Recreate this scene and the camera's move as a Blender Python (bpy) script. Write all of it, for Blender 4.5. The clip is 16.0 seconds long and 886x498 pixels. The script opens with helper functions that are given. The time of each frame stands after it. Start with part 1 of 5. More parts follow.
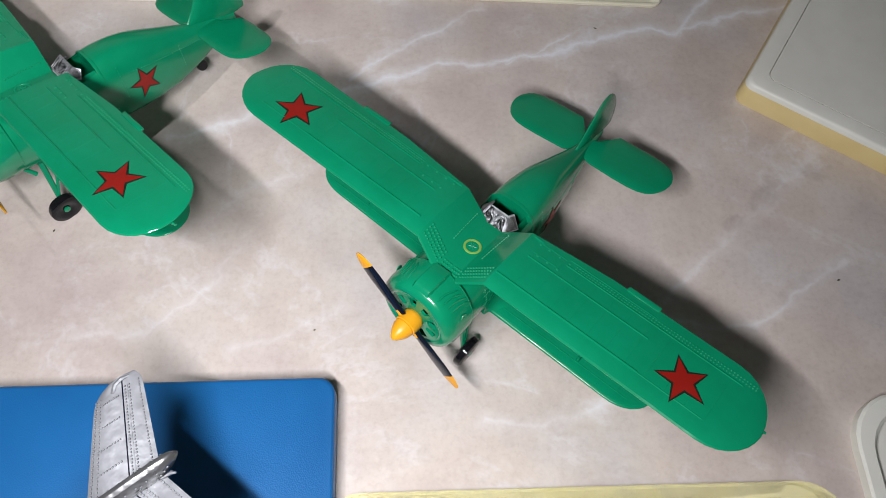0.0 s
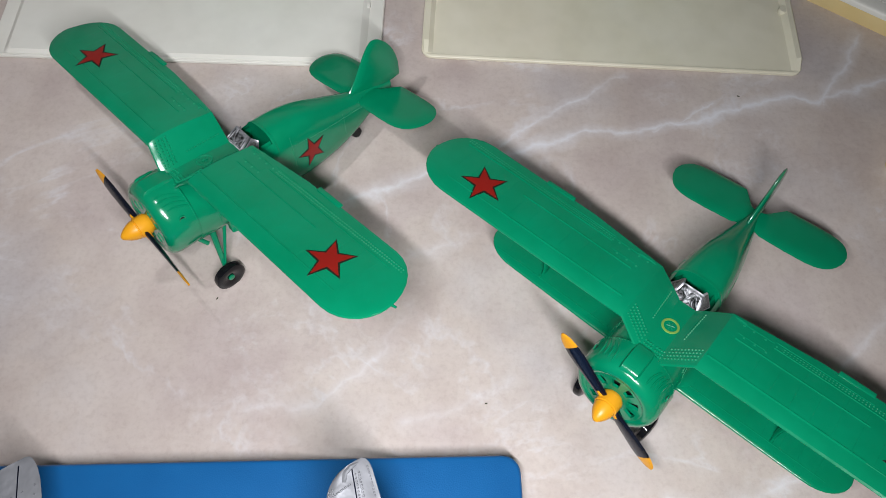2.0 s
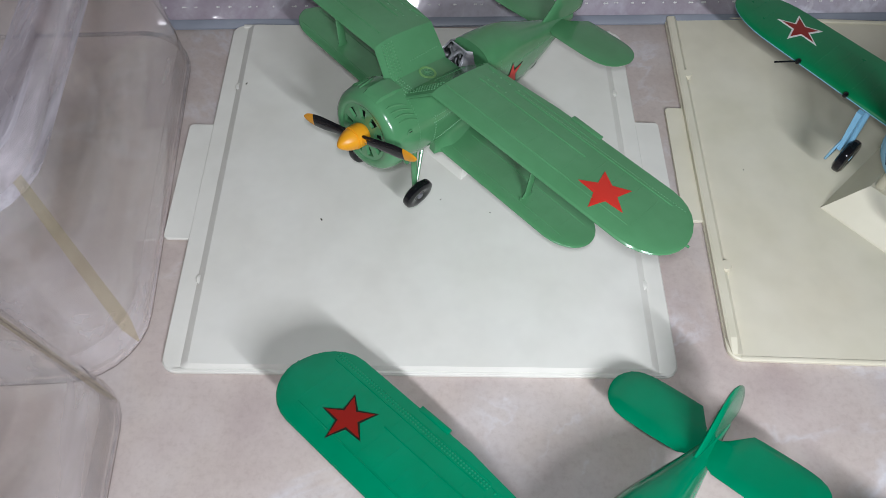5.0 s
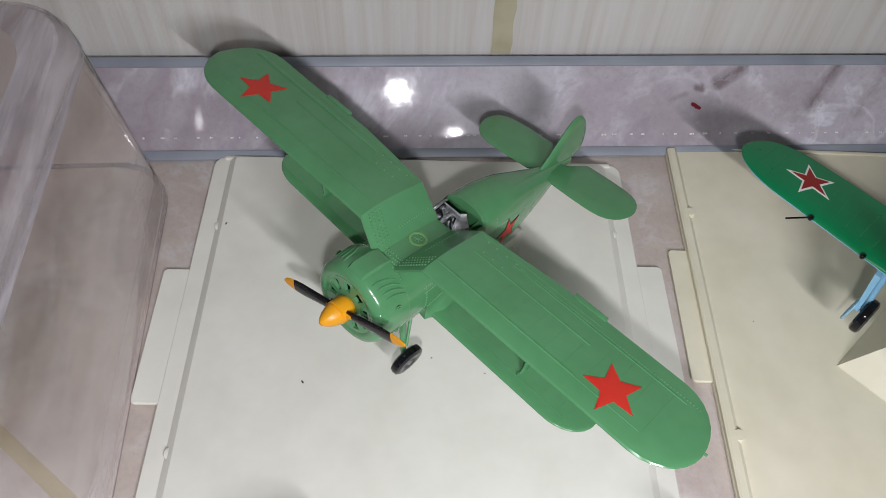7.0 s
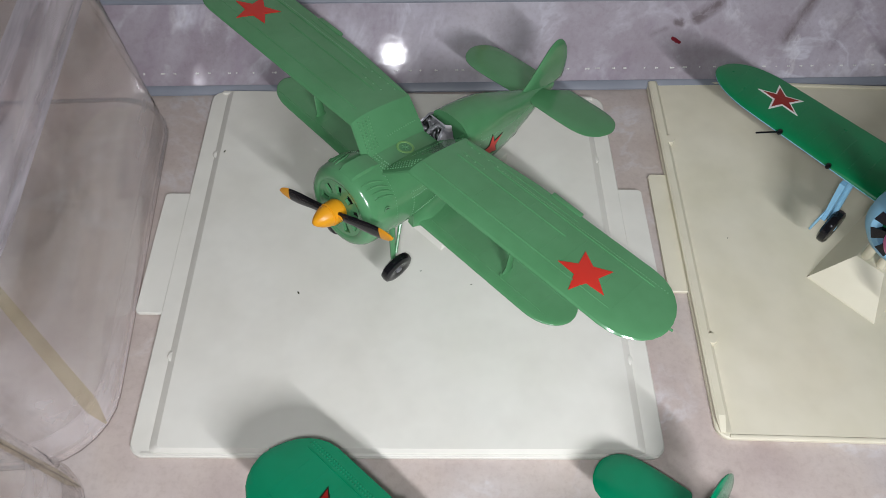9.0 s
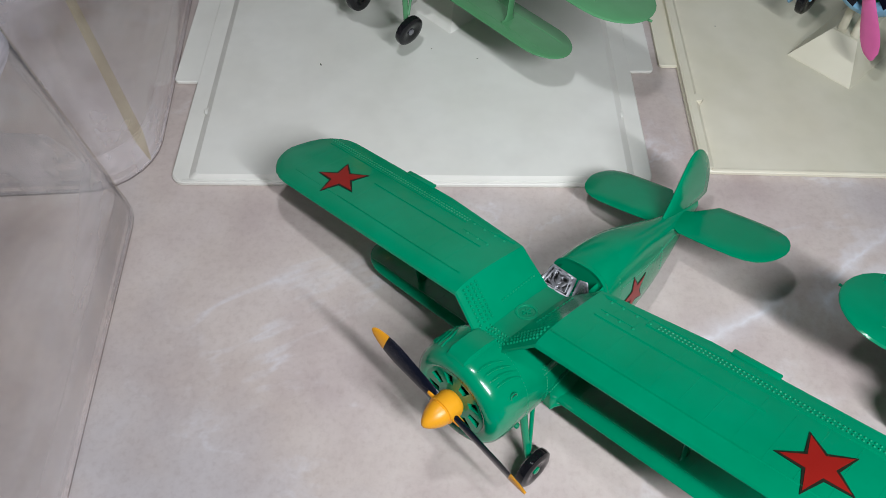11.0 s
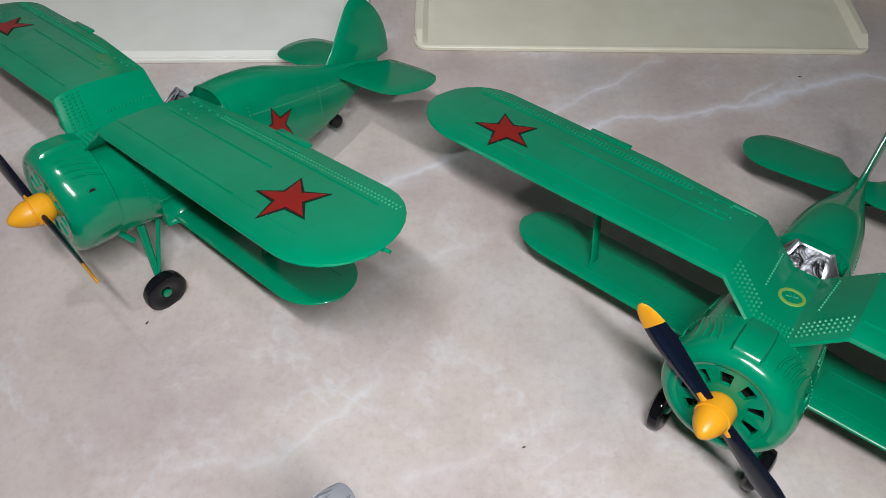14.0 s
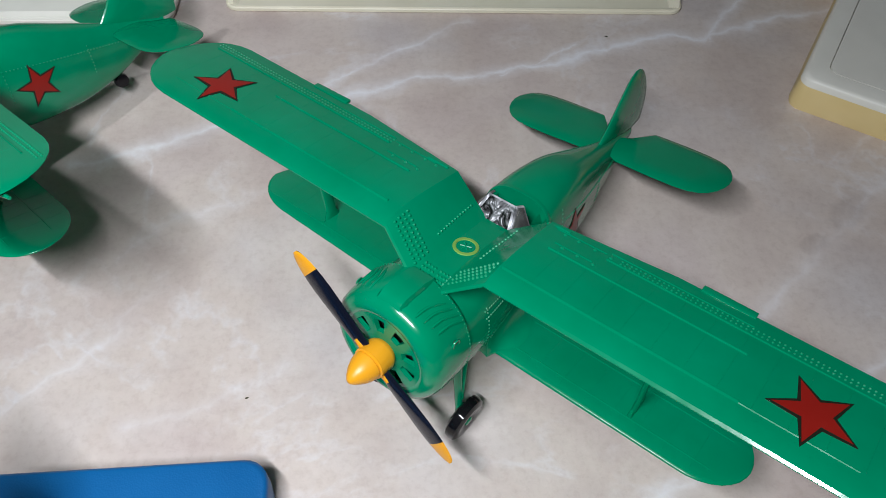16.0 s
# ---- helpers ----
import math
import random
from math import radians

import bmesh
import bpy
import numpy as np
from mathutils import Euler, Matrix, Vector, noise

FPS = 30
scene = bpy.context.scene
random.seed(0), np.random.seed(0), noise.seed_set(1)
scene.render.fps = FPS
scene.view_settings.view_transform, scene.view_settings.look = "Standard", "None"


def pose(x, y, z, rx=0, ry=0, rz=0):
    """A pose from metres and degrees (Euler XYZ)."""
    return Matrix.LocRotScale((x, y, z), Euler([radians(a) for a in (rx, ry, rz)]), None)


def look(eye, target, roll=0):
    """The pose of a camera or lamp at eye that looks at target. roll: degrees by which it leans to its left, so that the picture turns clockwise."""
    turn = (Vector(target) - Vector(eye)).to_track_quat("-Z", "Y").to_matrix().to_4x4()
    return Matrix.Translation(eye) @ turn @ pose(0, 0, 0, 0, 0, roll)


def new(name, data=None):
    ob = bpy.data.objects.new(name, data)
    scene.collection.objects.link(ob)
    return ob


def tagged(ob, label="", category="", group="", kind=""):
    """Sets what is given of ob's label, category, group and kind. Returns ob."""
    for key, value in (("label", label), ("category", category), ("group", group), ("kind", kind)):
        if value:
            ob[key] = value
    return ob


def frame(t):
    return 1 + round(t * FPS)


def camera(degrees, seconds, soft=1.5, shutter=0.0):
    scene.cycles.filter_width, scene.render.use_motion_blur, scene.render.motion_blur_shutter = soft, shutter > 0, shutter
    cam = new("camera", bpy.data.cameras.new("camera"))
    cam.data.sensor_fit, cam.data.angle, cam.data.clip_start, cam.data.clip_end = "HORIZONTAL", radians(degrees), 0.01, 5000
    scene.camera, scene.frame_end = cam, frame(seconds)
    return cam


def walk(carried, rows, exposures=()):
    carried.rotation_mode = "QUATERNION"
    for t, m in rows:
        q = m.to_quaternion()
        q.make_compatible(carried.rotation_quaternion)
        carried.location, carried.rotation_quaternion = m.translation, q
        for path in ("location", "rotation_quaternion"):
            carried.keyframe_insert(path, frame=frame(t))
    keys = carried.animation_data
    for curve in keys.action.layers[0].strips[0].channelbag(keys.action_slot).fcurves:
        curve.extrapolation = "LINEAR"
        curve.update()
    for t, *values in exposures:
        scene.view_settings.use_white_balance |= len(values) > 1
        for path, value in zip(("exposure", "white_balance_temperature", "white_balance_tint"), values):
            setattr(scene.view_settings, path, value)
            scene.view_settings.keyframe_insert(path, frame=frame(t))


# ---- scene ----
cam = camera(59.82, 16.0, soft=0.6)
PATH = [
    (0, (0.02559, 0.01826, 0.18706), (0.02820, 0.10013, 0.00460), 2.81),
    (0.5, (0.01579, 0.01970, 0.18780), (0.01843, 0.10280, 0.00590), 3.07),
    (1, (0.00451, 0.02026, 0.18912), (0.00679, 0.10660, 0.00873), 2.80),
    (1.5, (-0.00528, 0.02181, 0.19025), (-0.00389, 0.10945, 0.01048), 2.26),
    (2, (-0.01732, 0.02699, 0.18955), (-0.01589, 0.11652, 0.01072), 2.48),
    (2.5, (-0.03553, 0.03344, 0.18607), (-0.03401, 0.12583, 0.00870), 2.99),
    (3, (-0.05152, 0.03931, 0.18034), (-0.05270, 0.13350, 0.00392), 1.57),
    (3.5, (-0.07190, 0.05274, 0.17628), (-0.07240, 0.14922, 0.00109), 1.77),
    (4, (-0.08854, 0.07026, 0.17119), (-0.09109, 0.16811, -0.00322), 0.97),
    (4.5, (-0.09512, 0.08883, 0.16824), (-0.09707, 0.19052, -0.00397), 0.61),
    (5, (-0.09526, 0.11172, 0.16779), (-0.09224, 0.21970, -0.00053), 2.17),
    (5.2, (-0.09337, 0.11838, 0.16605), (-0.09035, 0.22759, -0.00148), 1.64),
    (7.3, (-0.09592, 0.14143, 0.17167), (-0.09007, 0.26118, 0.01159), 3.38),
    (7.5, (-0.09569, 0.13995, 0.17104), (-0.08955, 0.25889, 0.01038), 3.42),
    (8, (-0.09436, 0.13342, 0.16871), (-0.08865, 0.25016, 0.00642), 3.01),
    (8.2, (-0.09388, 0.13198, 0.16943), (-0.08825, 0.24866, 0.00710), 2.99),
    (10.3, (-0.09195, 0.07949, 0.15832), (-0.08924, 0.19657, -0.00380), 1.25),
    (10.5, (-0.09240, 0.07113, 0.15368), (-0.09045, 0.18834, -0.00837), 0.93),
    (11, (-0.08968, 0.05785, 0.14729), (-0.08940, 0.17527, -0.01461), 0.47),
    (11.5, (-0.08688, 0.04495, 0.13494), (-0.08379, 0.16810, -0.02262), 1.00),
    (12, (-0.07962, 0.04105, 0.13433), (-0.07933, 0.16408, -0.02335), -0.41),
    (12.5, (-0.06163, 0.03577, 0.13405), (-0.06357, 0.16021, -0.02251), -1.04),
    (13, (-0.04224, 0.03063, 0.13164), (-0.04249, 0.15455, -0.02535), -0.20),
    (13.5, (-0.03012, 0.02609, 0.12961), (-0.02853, 0.14889, -0.02824), 0.40),
    (14, (-0.01963, 0.02418, 0.12742), (-0.01704, 0.14668, -0.03065), 0.52),
    (14.5, (-0.00983, 0.02269, 0.12714), (-0.00736, 0.14459, -0.03141), 0.34),
    (15, (0.00080, 0.02068, 0.12708), (0.00427, 0.14227, -0.03168), 0.33),
    (15.5, (0.01578, 0.01729, 0.12463), (0.01974, 0.13748, -0.03517), 0.32),
    (16, (0.02919, 0.01945, 0.12647), (0.03204, 0.13695, -0.03535), 0.53),
]
EXPOSURES = [(0.0, -0.28, 6600, 9), (1.0, -0.35, 6600, 9), (2.5, -0.38, 6500, 8), (3.5, -0.4, 6400, 8), (4.0, -0.15, 6300, 7), (4.5, -0.15, 6250, 8), (5.0, -0.05, 6200, 9), (7.5, 0.1, 6600, 10), (8.0, 0.1, 6600, 10), (10.5, -0.25, 6250, 8), (12.0, -0.28, 6250, 8), (13.5, -0.5, 6400, 8), (15.5, -0.58, 6350, 6), (16.0, -0.45, 6300, 6)]
walk(cam, [(t, look(eye, target, roll)) for t, eye, target, roll in PATH], EXPOSURES)

# ---- light: two added still lamps in place of one moving flash, and the dim light of the room ----
world = bpy.data.worlds.new("room_light")
scene.world = world
world.use_nodes = True
world.node_tree.nodes["Background"].inputs["Color"].default_value = (0.86, 0.92, 1.0, 1)
world.node_tree.nodes["Background"].inputs["Strength"].default_value = 0.05


# stand-ins for the flash: a narrow strip over the two green models, a small spot over the pale one
strip_data = bpy.data.lights.new("flash_standin_strip", "AREA")
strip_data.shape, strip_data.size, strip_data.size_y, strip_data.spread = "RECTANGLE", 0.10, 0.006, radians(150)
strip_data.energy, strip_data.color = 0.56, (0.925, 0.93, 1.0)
new("flash_standin_strip", strip_data).matrix_world = pose(-0.014, 0.000, 0.190, 24, 3, 0) @ Matrix.Rotation(radians(-39), 4, "Z")

spot_data = bpy.data.lights.new("flash_standin_spot", "SPOT")
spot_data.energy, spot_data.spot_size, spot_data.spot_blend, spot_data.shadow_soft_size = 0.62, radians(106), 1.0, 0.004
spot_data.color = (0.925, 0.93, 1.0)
new("flash_standin_spot", spot_data).matrix_world = look((-0.095, 0.112, 0.176), (-0.089, 0.258, 0.0))

CM = 0.01


# ---- materials ----
def nodes_of(name):
    m = bpy.data.materials.new(name)
    m.use_nodes = True
    nt = m.node_tree
    return m, nt, nt.nodes["Principled BSDF"]


def add(nt, kind, **values):
    n = nt.nodes.new(kind)
    for k, v in values.items():
        if k in n.inputs:
            n.inputs[k].default_value = v
    return n


def noise_tex(nt, scale, detail=3.0, rough=0.55, distortion=0.0, vector=None):
    n = nt.nodes.new("ShaderNodeTexNoise")
    n.inputs["Scale"].default_value = scale
    n.inputs["Detail"].default_value = detail
    n.inputs["Roughness"].default_value = rough
    n.inputs["Distortion"].default_value = distortion
    if vector is None:
        tc = nt.nodes.new("ShaderNodeTexCoord")
        vector = tc.outputs["Object"]
    nt.links.new(vector, n.inputs["Vector"])
    return n.outputs["Fac"]


def ramp(nt, fac, stops):
    r = nt.nodes.new("ShaderNodeValToRGB")
    els = r.color_ramp.elements
    while len(els) < len(stops):
        els.new(0.5)
    for e, (p, c) in zip(els, stops):
        e.position, e.color = p, (*c, 1) if len(c) == 3 else c
    nt.links.new(fac, r.inputs["Fac"])
    return r.outputs["Color"]


def mixc(nt, fac, a, b, mode="MIX"):
    m = nt.nodes.new("ShaderNodeMix")
    m.data_type, m.blend_type = "RGBA", mode
    for sock, v in ((m.inputs[0], fac), (m.inputs[6], a), (m.inputs[7], b)):
        if isinstance(v, (int, float)):
            sock.default_value = v
        elif isinstance(v, tuple):
            sock.default_value = (*v, 1)
        else:
            nt.links.new(v, sock)
    return m.outputs[2]


def maths(nt, op, a, b=0.0, c=0.0, clamp=False):
    m = nt.nodes.new("ShaderNodeMath")
    m.operation, m.use_clamp = op, clamp
    for sock, v in zip(m.inputs, (a, b, c)):
        if isinstance(v, (int, float)):
            sock.default_value = v
        else:
            nt.links.new(v, sock)
    return m.outputs[0]


def bump(nt, bsdf, height, strength, distance):
    b = nt.nodes.new("ShaderNodeBump")
    b.inputs["Strength"].default_value = strength
    b.inputs["Distance"].default_value = distance
    nt.links.new(height, b.inputs["Height"])
    nt.links.new(b.outputs["Normal"], bsdf.inputs["Normal"])


def paint(name, colour, lighter, rough=0.38, grain=700.0, depth=0.00006, metal=0.0, spec=0.4, wavy=0.06):
    """Brushed enamel or moulded plastic: two scales of tone, dust in the sheen and a fine relief."""
    m, nt, b = nodes_of(name)
    big = noise_tex(nt, 55.0, 3.0)
    fine = noise_tex(nt, grain * 0.5, 2.0, 0.5)
    tone = ramp(nt, big, [(0.35, colour), (0.72, lighter)])
    speck = ramp(nt, fine, [(0.3, (0.82, 0.82, 0.82)), (0.6, (1, 1, 1))])
    nt.links.new(mixc(nt, 0.22, tone, speck, "MULTIPLY"), b.inputs["Base Color"])
    r = maths(nt, "MULTIPLY_ADD", fine, 0.12, rough - 0.06)
    nt.links.new(r, b.inputs["Roughness"])
    b.inputs["Metallic"].default_value = metal
    b.inputs["Specular IOR Level"].default_value = spec
    wave = noise_tex(nt, 190.0, 2.0)
    bump(nt, b, mixc(nt, 0.75, fine, wave), wavy, depth * 3)
    return m


def foil_material(name, low, high, size=190.0):
    """Crumpled bright foil; the dull and bright reflections of its creases are put into the colour."""
    m, nt, b = nodes_of(name)
    n = noise_tex(nt, size, 2.0, 0.5, 0.8)
    nt.links.new(ramp(nt, n, [(0.42, (low, low, low * 1.05)), (0.60, (high, high, high * 1.04))]), b.inputs["Base Color"])
    b.inputs["Metallic"].default_value = 0.45
    nt.links.new(maths(nt, "MULTIPLY_ADD", n, 0.3, 0.22), b.inputs["Roughness"])
    bump(nt, b, n, 0.8, 0.0014)
    return m


GREEN = paint("emerald_enamel", (0.001, 0.205, 0.090), (0.0015, 0.24, 0.112), 0.17, spec=0.6, wavy=0.5)
# lighter copies of the two greens: glints on rivets and raised detail, put into the colour
GREEN_GLINT = paint("emerald_glint_ridge", (0.002, 0.225, 0.10), (0.006, 0.27, 0.13), 0.36, spec=0.35)
LIGHT_GREEN_GLINT = paint("pale_green_glint_ridge", (0.105, 0.29, 0.13), (0.13, 0.34, 0.16), 0.36, spec=0.35)
LIGHT_GREEN = paint("pale_green_enamel", (0.080, 0.245, 0.103), (0.100, 0.285, 0.128), 0.17, spec=0.6, wavy=0.5)
DEEP_GREEN = paint("deep_green_gloss", (0.003, 0.165, 0.055), (0.004, 0.205, 0.075), 0.3)
RED = paint("star_red", (0.22, 0.008, 0.005), (0.27, 0.012, 0.007), 0.35)
BRIGHT_RED = paint("star_bright_red", (0.55, 0.03, 0.018), (0.62, 0.04, 0.025), 0.45)
# dark outline of the stars, widened to paint in shade along their relief
STAR_EDGE = paint("star_dark_edge", (0.008, 0.010, 0.005), (0.014, 0.016, 0.008), 0.5)
WHITE_PAINT = paint("star_white_edge", (0.72, 0.72, 0.68), (0.8, 0.8, 0.76), 0.45)
BLACK = paint("gloss_black", (0.006, 0.006, 0.007), (0.008, 0.008, 0.010), 0.10, spec=0.3)
NAVY = paint("blade_blue_black", (0.003, 0.004, 0.009), (0.006, 0.008, 0.017), 0.20, spec=0.35)
YELLOW = paint("spinner_yellow", (0.72, 0.30, 0.008), (0.8, 0.36, 0.015), 0.35)
# near-black that paints the shade inside openings and recesses
HOLE_SHADE = paint("shadowed_opening", (0.004, 0.006, 0.005), (0.008, 0.012, 0.009), 0.7)
SILVER = paint("silver_paint", (0.19, 0.193, 0.203), (0.27, 0.273, 0.286), 0.45, 900, 0.0005, 0.4, wavy=0.3)
TAIL_METAL = paint("dull_tail_metal", (0.10, 0.10, 0.10), (0.17, 0.17, 0.17), 0.28, 500, 0.0006, 0.6, wavy=0.4)
# pale and dark tones here replace reflections on the frame and panes
CHROME = foil_material("bright_foil", 0.22, 0.85)
GLINT_PANE = foil_material("dark_glint_pane", 0.008, 0.28, 520.0)
SKY_BLUE = paint("underside_blue", (0.20, 0.42, 0.58), (0.26, 0.50, 0.66), 0.4)
PINK = paint("pink_plastic", (0.66, 0.12, 0.33), (0.72, 0.17, 0.39), 0.35)
OLIVE = paint("olive_plastic", (0.035, 0.04, 0.018), (0.06, 0.06, 0.028), 0.45)
GOLD = paint("emblem_gold_green", (0.16, 0.33, 0.06), (0.24, 0.38, 0.08), 0.4)
PALE_GOLD = paint("emblem_pale", (0.15, 0.35, 0.11), (0.20, 0.40, 0.13), 0.4)
CREAM = paint("cream_plastic", (0.73, 0.715, 0.635), (0.775, 0.765, 0.69), 0.42, 300, 0.00004)
CREAM_B = paint("ivory_plastic", (0.70, 0.66, 0.50), (0.76, 0.72, 0.57), 0.42, 300, 0.00004)
YELLOWED = paint("yellowed_plastic", (0.72, 0.56, 0.25), (0.78, 0.63, 0.32), 0.4, 300, 0.00004)
GREY_SEAL = paint("grey_seal", (0.23, 0.25, 0.29), (0.29, 0.31, 0.35), 0.4, 300, 0.00004)


def blue_box_material():
    m, nt, b = nodes_of("blue_leatherette")
    tc = nt.nodes.new("ShaderNodeTexCoord")
    v = nt.nodes.new("ShaderNodeTexVoronoi")
    v.inputs["Scale"].default_value = 3400
    nt.links.new(tc.outputs["Object"], v.inputs["Vector"])
    big = noise_tex(nt, 40, 3)
    nt.links.new(ramp(nt, big, [(0.3, (0.004, 0.10, 0.29)), (0.75, (0.007, 0.13, 0.36))]), b.inputs["Base Color"])
    b.inputs["Roughness"].default_value = 0.42
    bump(nt, b, v.outputs["Distance"], 0.25, 0.00010)
    return m


BLUE = blue_box_material()


def segment_mask(nt, px, py, a, c, width):
    """1 on the line from a to c (centimetres on the table), falling to 0 at the given width."""
    dx, dy = c[0] - a[0], c[1] - a[1]
    ll = dx * dx + dy * dy
    ax = maths(nt, "SUBTRACT", px, a[0])
    ay = maths(nt, "SUBTRACT", py, a[1])
    h = maths(nt, "ADD", maths(nt, "MULTIPLY", ax, dx / ll), maths(nt, "MULTIPLY", ay, dy / ll), clamp=True)
    ex = maths(nt, "MULTIPLY_ADD", h, -dx, ax)
    ey = maths(nt, "MULTIPLY_ADD", h, -dy, ay)
    d = maths(nt, "SQRT", maths(nt, "ADD", maths(nt, "MULTIPLY", ex, ex), maths(nt, "MULTIPLY", ey, ey)))
    return maths(nt, "SUBTRACT", 1.0, maths(nt, "DIVIDE", d, width), clamp=True)


# pale veins of the worktop: width, strength, then the points of the line in centimetres
VEINS = [
    (0.34, 1.0, [(-0.3, 15.1), (1.3, 15.8), (3.0, 16.2), (6.4, 16.9), (8.7, 17.7), (9.8, 17.6), (11.8, 18.4), (13.9, 18.8)]),
    (0.28, 0.85, [(0.0, 15.6), (2.0, 17.2), (4.0, 18.4)]),
    (0.18, 0.7, [(4.7, 16.4), (6.6, 17.4)]),
    (0.34, 0.95, [(10.0, 17.6), (11.1, 19.2), (11.6, 20.4)]),
    (0.42, 0.8, [(-4.9, 13.5), (-3.4, 14.0), (-2.3, 14.4), (-1.2, 15.1)]),
]
FAINT_VEINS = [
    (0.30, 0.6, [(8.6, 8.4), (9.9, 8.1), (10.9, 8.2), (12.3, 9.3), (13.6, 10.2)]),
    (0.34, 0.6, [(3.9, 5.7), (5.3, 5.5), (6.7, 6.1), (7.6, 6.4)]),
    (0.34, 0.36, [(-6.4, 7.5), (-4.7, 7.8), (-3.6, 8.6), (-2.6, 10.0)]),
    (0.32, 0.32, [(-2.4, 7.3), (-1.0, 7.7), (0.4, 8.6)]),
    (0.32, 0.32, [(-3.4, 11.0), (-2.3, 12.1), (-0.7, 12.7)]),
    (0.40, 0.5, [(8.7, 8.9), (10.0, 10.3), (11.45, 11.65), (13.3, 13.4)]),
]
# brownish bruises in the laminate: width and two ends
BRUISES = [(0.34, (11.5, 11.9), (12.2, 12.5)), (0.22, (10.6, 11.2), (10.9, 11.3)), (0.3, (11.2, 8.1), (11.6, 8.3)), (0.2, (11.7, 9.0), (11.9, 9.2)), (0.2, (12.1, 9.5), (12.3, 9.6)), (0.4, (13.2, 13.0), (13.8, 13.4))]


def marble(name, pinker=0.0, veins=True):
    m, nt, b = nodes_of(name)
    tc = nt.nodes.new("ShaderNodeTexCoord")
    obj = tc.outputs["Object"]
    big = noise_tex(nt, 16.0, 4.0, 0.55, 0.0, obj)
    mid = noise_tex(nt, 42.0, 6.0, 0.66, 0.15, obj)
    fine = noise_tex(nt, 420.0, 3.0, 0.5, 0.0, obj)
    base = ramp(nt, big, [(0.34, (0.52, 0.435, 0.405)), (0.5, (0.59, 0.51, 0.455)), (0.66, (0.56, 0.51, 0.49))])
    if pinker:
        base = ramp(nt, big, [(0.30, (0.32, 0.28, 0.31)), (0.5, (0.44, 0.40, 0.44)), (0.72, (0.55, 0.53, 0.57))])
    cloud = ramp(nt, mid, [(0.34, (0.87, 0.84, 0.84)), (0.52, (1, 1, 1)), (0.66, (1.08, 1.10, 1.12))])
    col = mixc(nt, 0.8, base, cloud, "MULTIPLY")
    # wandering thin veins
    thin = noise_tex(nt, 13.0, 6.0, 0.62, 0.5, obj)
    ridge = maths(nt, "SUBTRACT", 1.0, maths(nt, "MULTIPLY", maths(nt, "ABSOLUTE", maths(nt, "SUBTRACT", thin, 0.5)), 60.0), clamp=True)
    patch = maths(nt, "MULTIPLY_ADD", mid, 3.2, -1.35, clamp=True)
    col = mixc(nt, maths(nt, "MULTIPLY", maths(nt, "MULTIPLY", ridge, patch), 0.8), col, (0.70, 0.68, 0.69))
    pores = noise_tex(nt, 620.0, 4.0, 0.7, 0.2, obj)
    col = mixc(nt, 1.0, col, ramp(nt, pores, [(0.34, (0.93, 0.915, 0.91)), (0.5, (1.0, 1.0, 1.0)), (0.68, (1.03, 1.03, 1.03))]), "MULTIPLY")
    if pinker:
        crack = noise_tex(nt, 22.0, 5.0, 0.6, 1.2, obj)
        line = maths(nt, "SUBTRACT", 1.0, maths(nt, "MULTIPLY", maths(nt, "ABSOLUTE", maths(nt, "SUBTRACT", crack, 0.52)), 26.0), clamp=True)
        col = mixc(nt, maths(nt, "MULTIPLY", maths(nt, "MULTIPLY", line, patch), 0.7), col, (0.74, 0.74, 0.80))
        vein = noise_tex(nt, 17.0, 5.0, 0.6, 0.9, obj)
        line = maths(nt, "SUBTRACT", 1.0, maths(nt, "MULTIPLY", maths(nt, "ABSOLUTE", maths(nt, "SUBTRACT", vein, 0.46)), 20.0), clamp=True)
        col = mixc(nt, maths(nt, "MULTIPLY", line, 0.35), col, (0.26, 0.20, 0.25))
    dark = noise_tex(nt, 34.0, 7.0, 0.7, 0.6, obj)
    smut = maths(nt, "MULTIPLY_ADD", dark, 9.0, -5.7, clamp=True)
    col = mixc(nt, maths(nt, "MULTIPLY", smut, 0.55), col, (0.38, 0.31, 0.30))
    if veins:
        warp = nt.nodes.new("ShaderNodeTexNoise")
        warp.inputs["Scale"].default_value = 90.0
        warp.inputs["Detail"].default_value = 5.0
        nt.links.new(obj, warp.inputs["Vector"])
        sep, wsep = nt.nodes.new("ShaderNodeSeparateXYZ"), nt.nodes.new("ShaderNodeSeparateColor")
        nt.links.new(obj, sep.inputs[0])
        nt.links.new(warp.outputs["Color"], wsep.inputs[0])
        px = maths(nt, "MULTIPLY_ADD", sep.outputs[0], 100.0, maths(nt, "MULTIPLY_ADD", wsep.outputs[0], 0.9, -0.45))
        py = maths(nt, "MULTIPLY_ADD", sep.outputs[1], 100.0, maths(nt, "MULTIPLY_ADD", wsep.outputs[1], 0.9, -0.45))
        total = None
        for w, strong, line in VEINS + FAINT_VEINS:
            for a, c in zip(line, line[1:]):
                halo = segment_mask(nt, px, py, a, c, w)
                core = maths(nt, "MULTIPLY_ADD", halo, 3.2, -2.2, clamp=True)
                s = maths(nt, "MULTIPLY", maths(nt, "MULTIPLY_ADD", halo, 0.5, maths(nt, "MULTIPLY", core, 0.42)), strong)
                total = s if total is None else maths(nt, "MAXIMUM", total, s)
        total = maths(nt, "MULTIPLY", total, maths(nt, "MULTIPLY_ADD", mid, 3.2, -0.8, clamp=True))
        col = mixc(nt, total, col, (0.80, 0.79, 0.81))
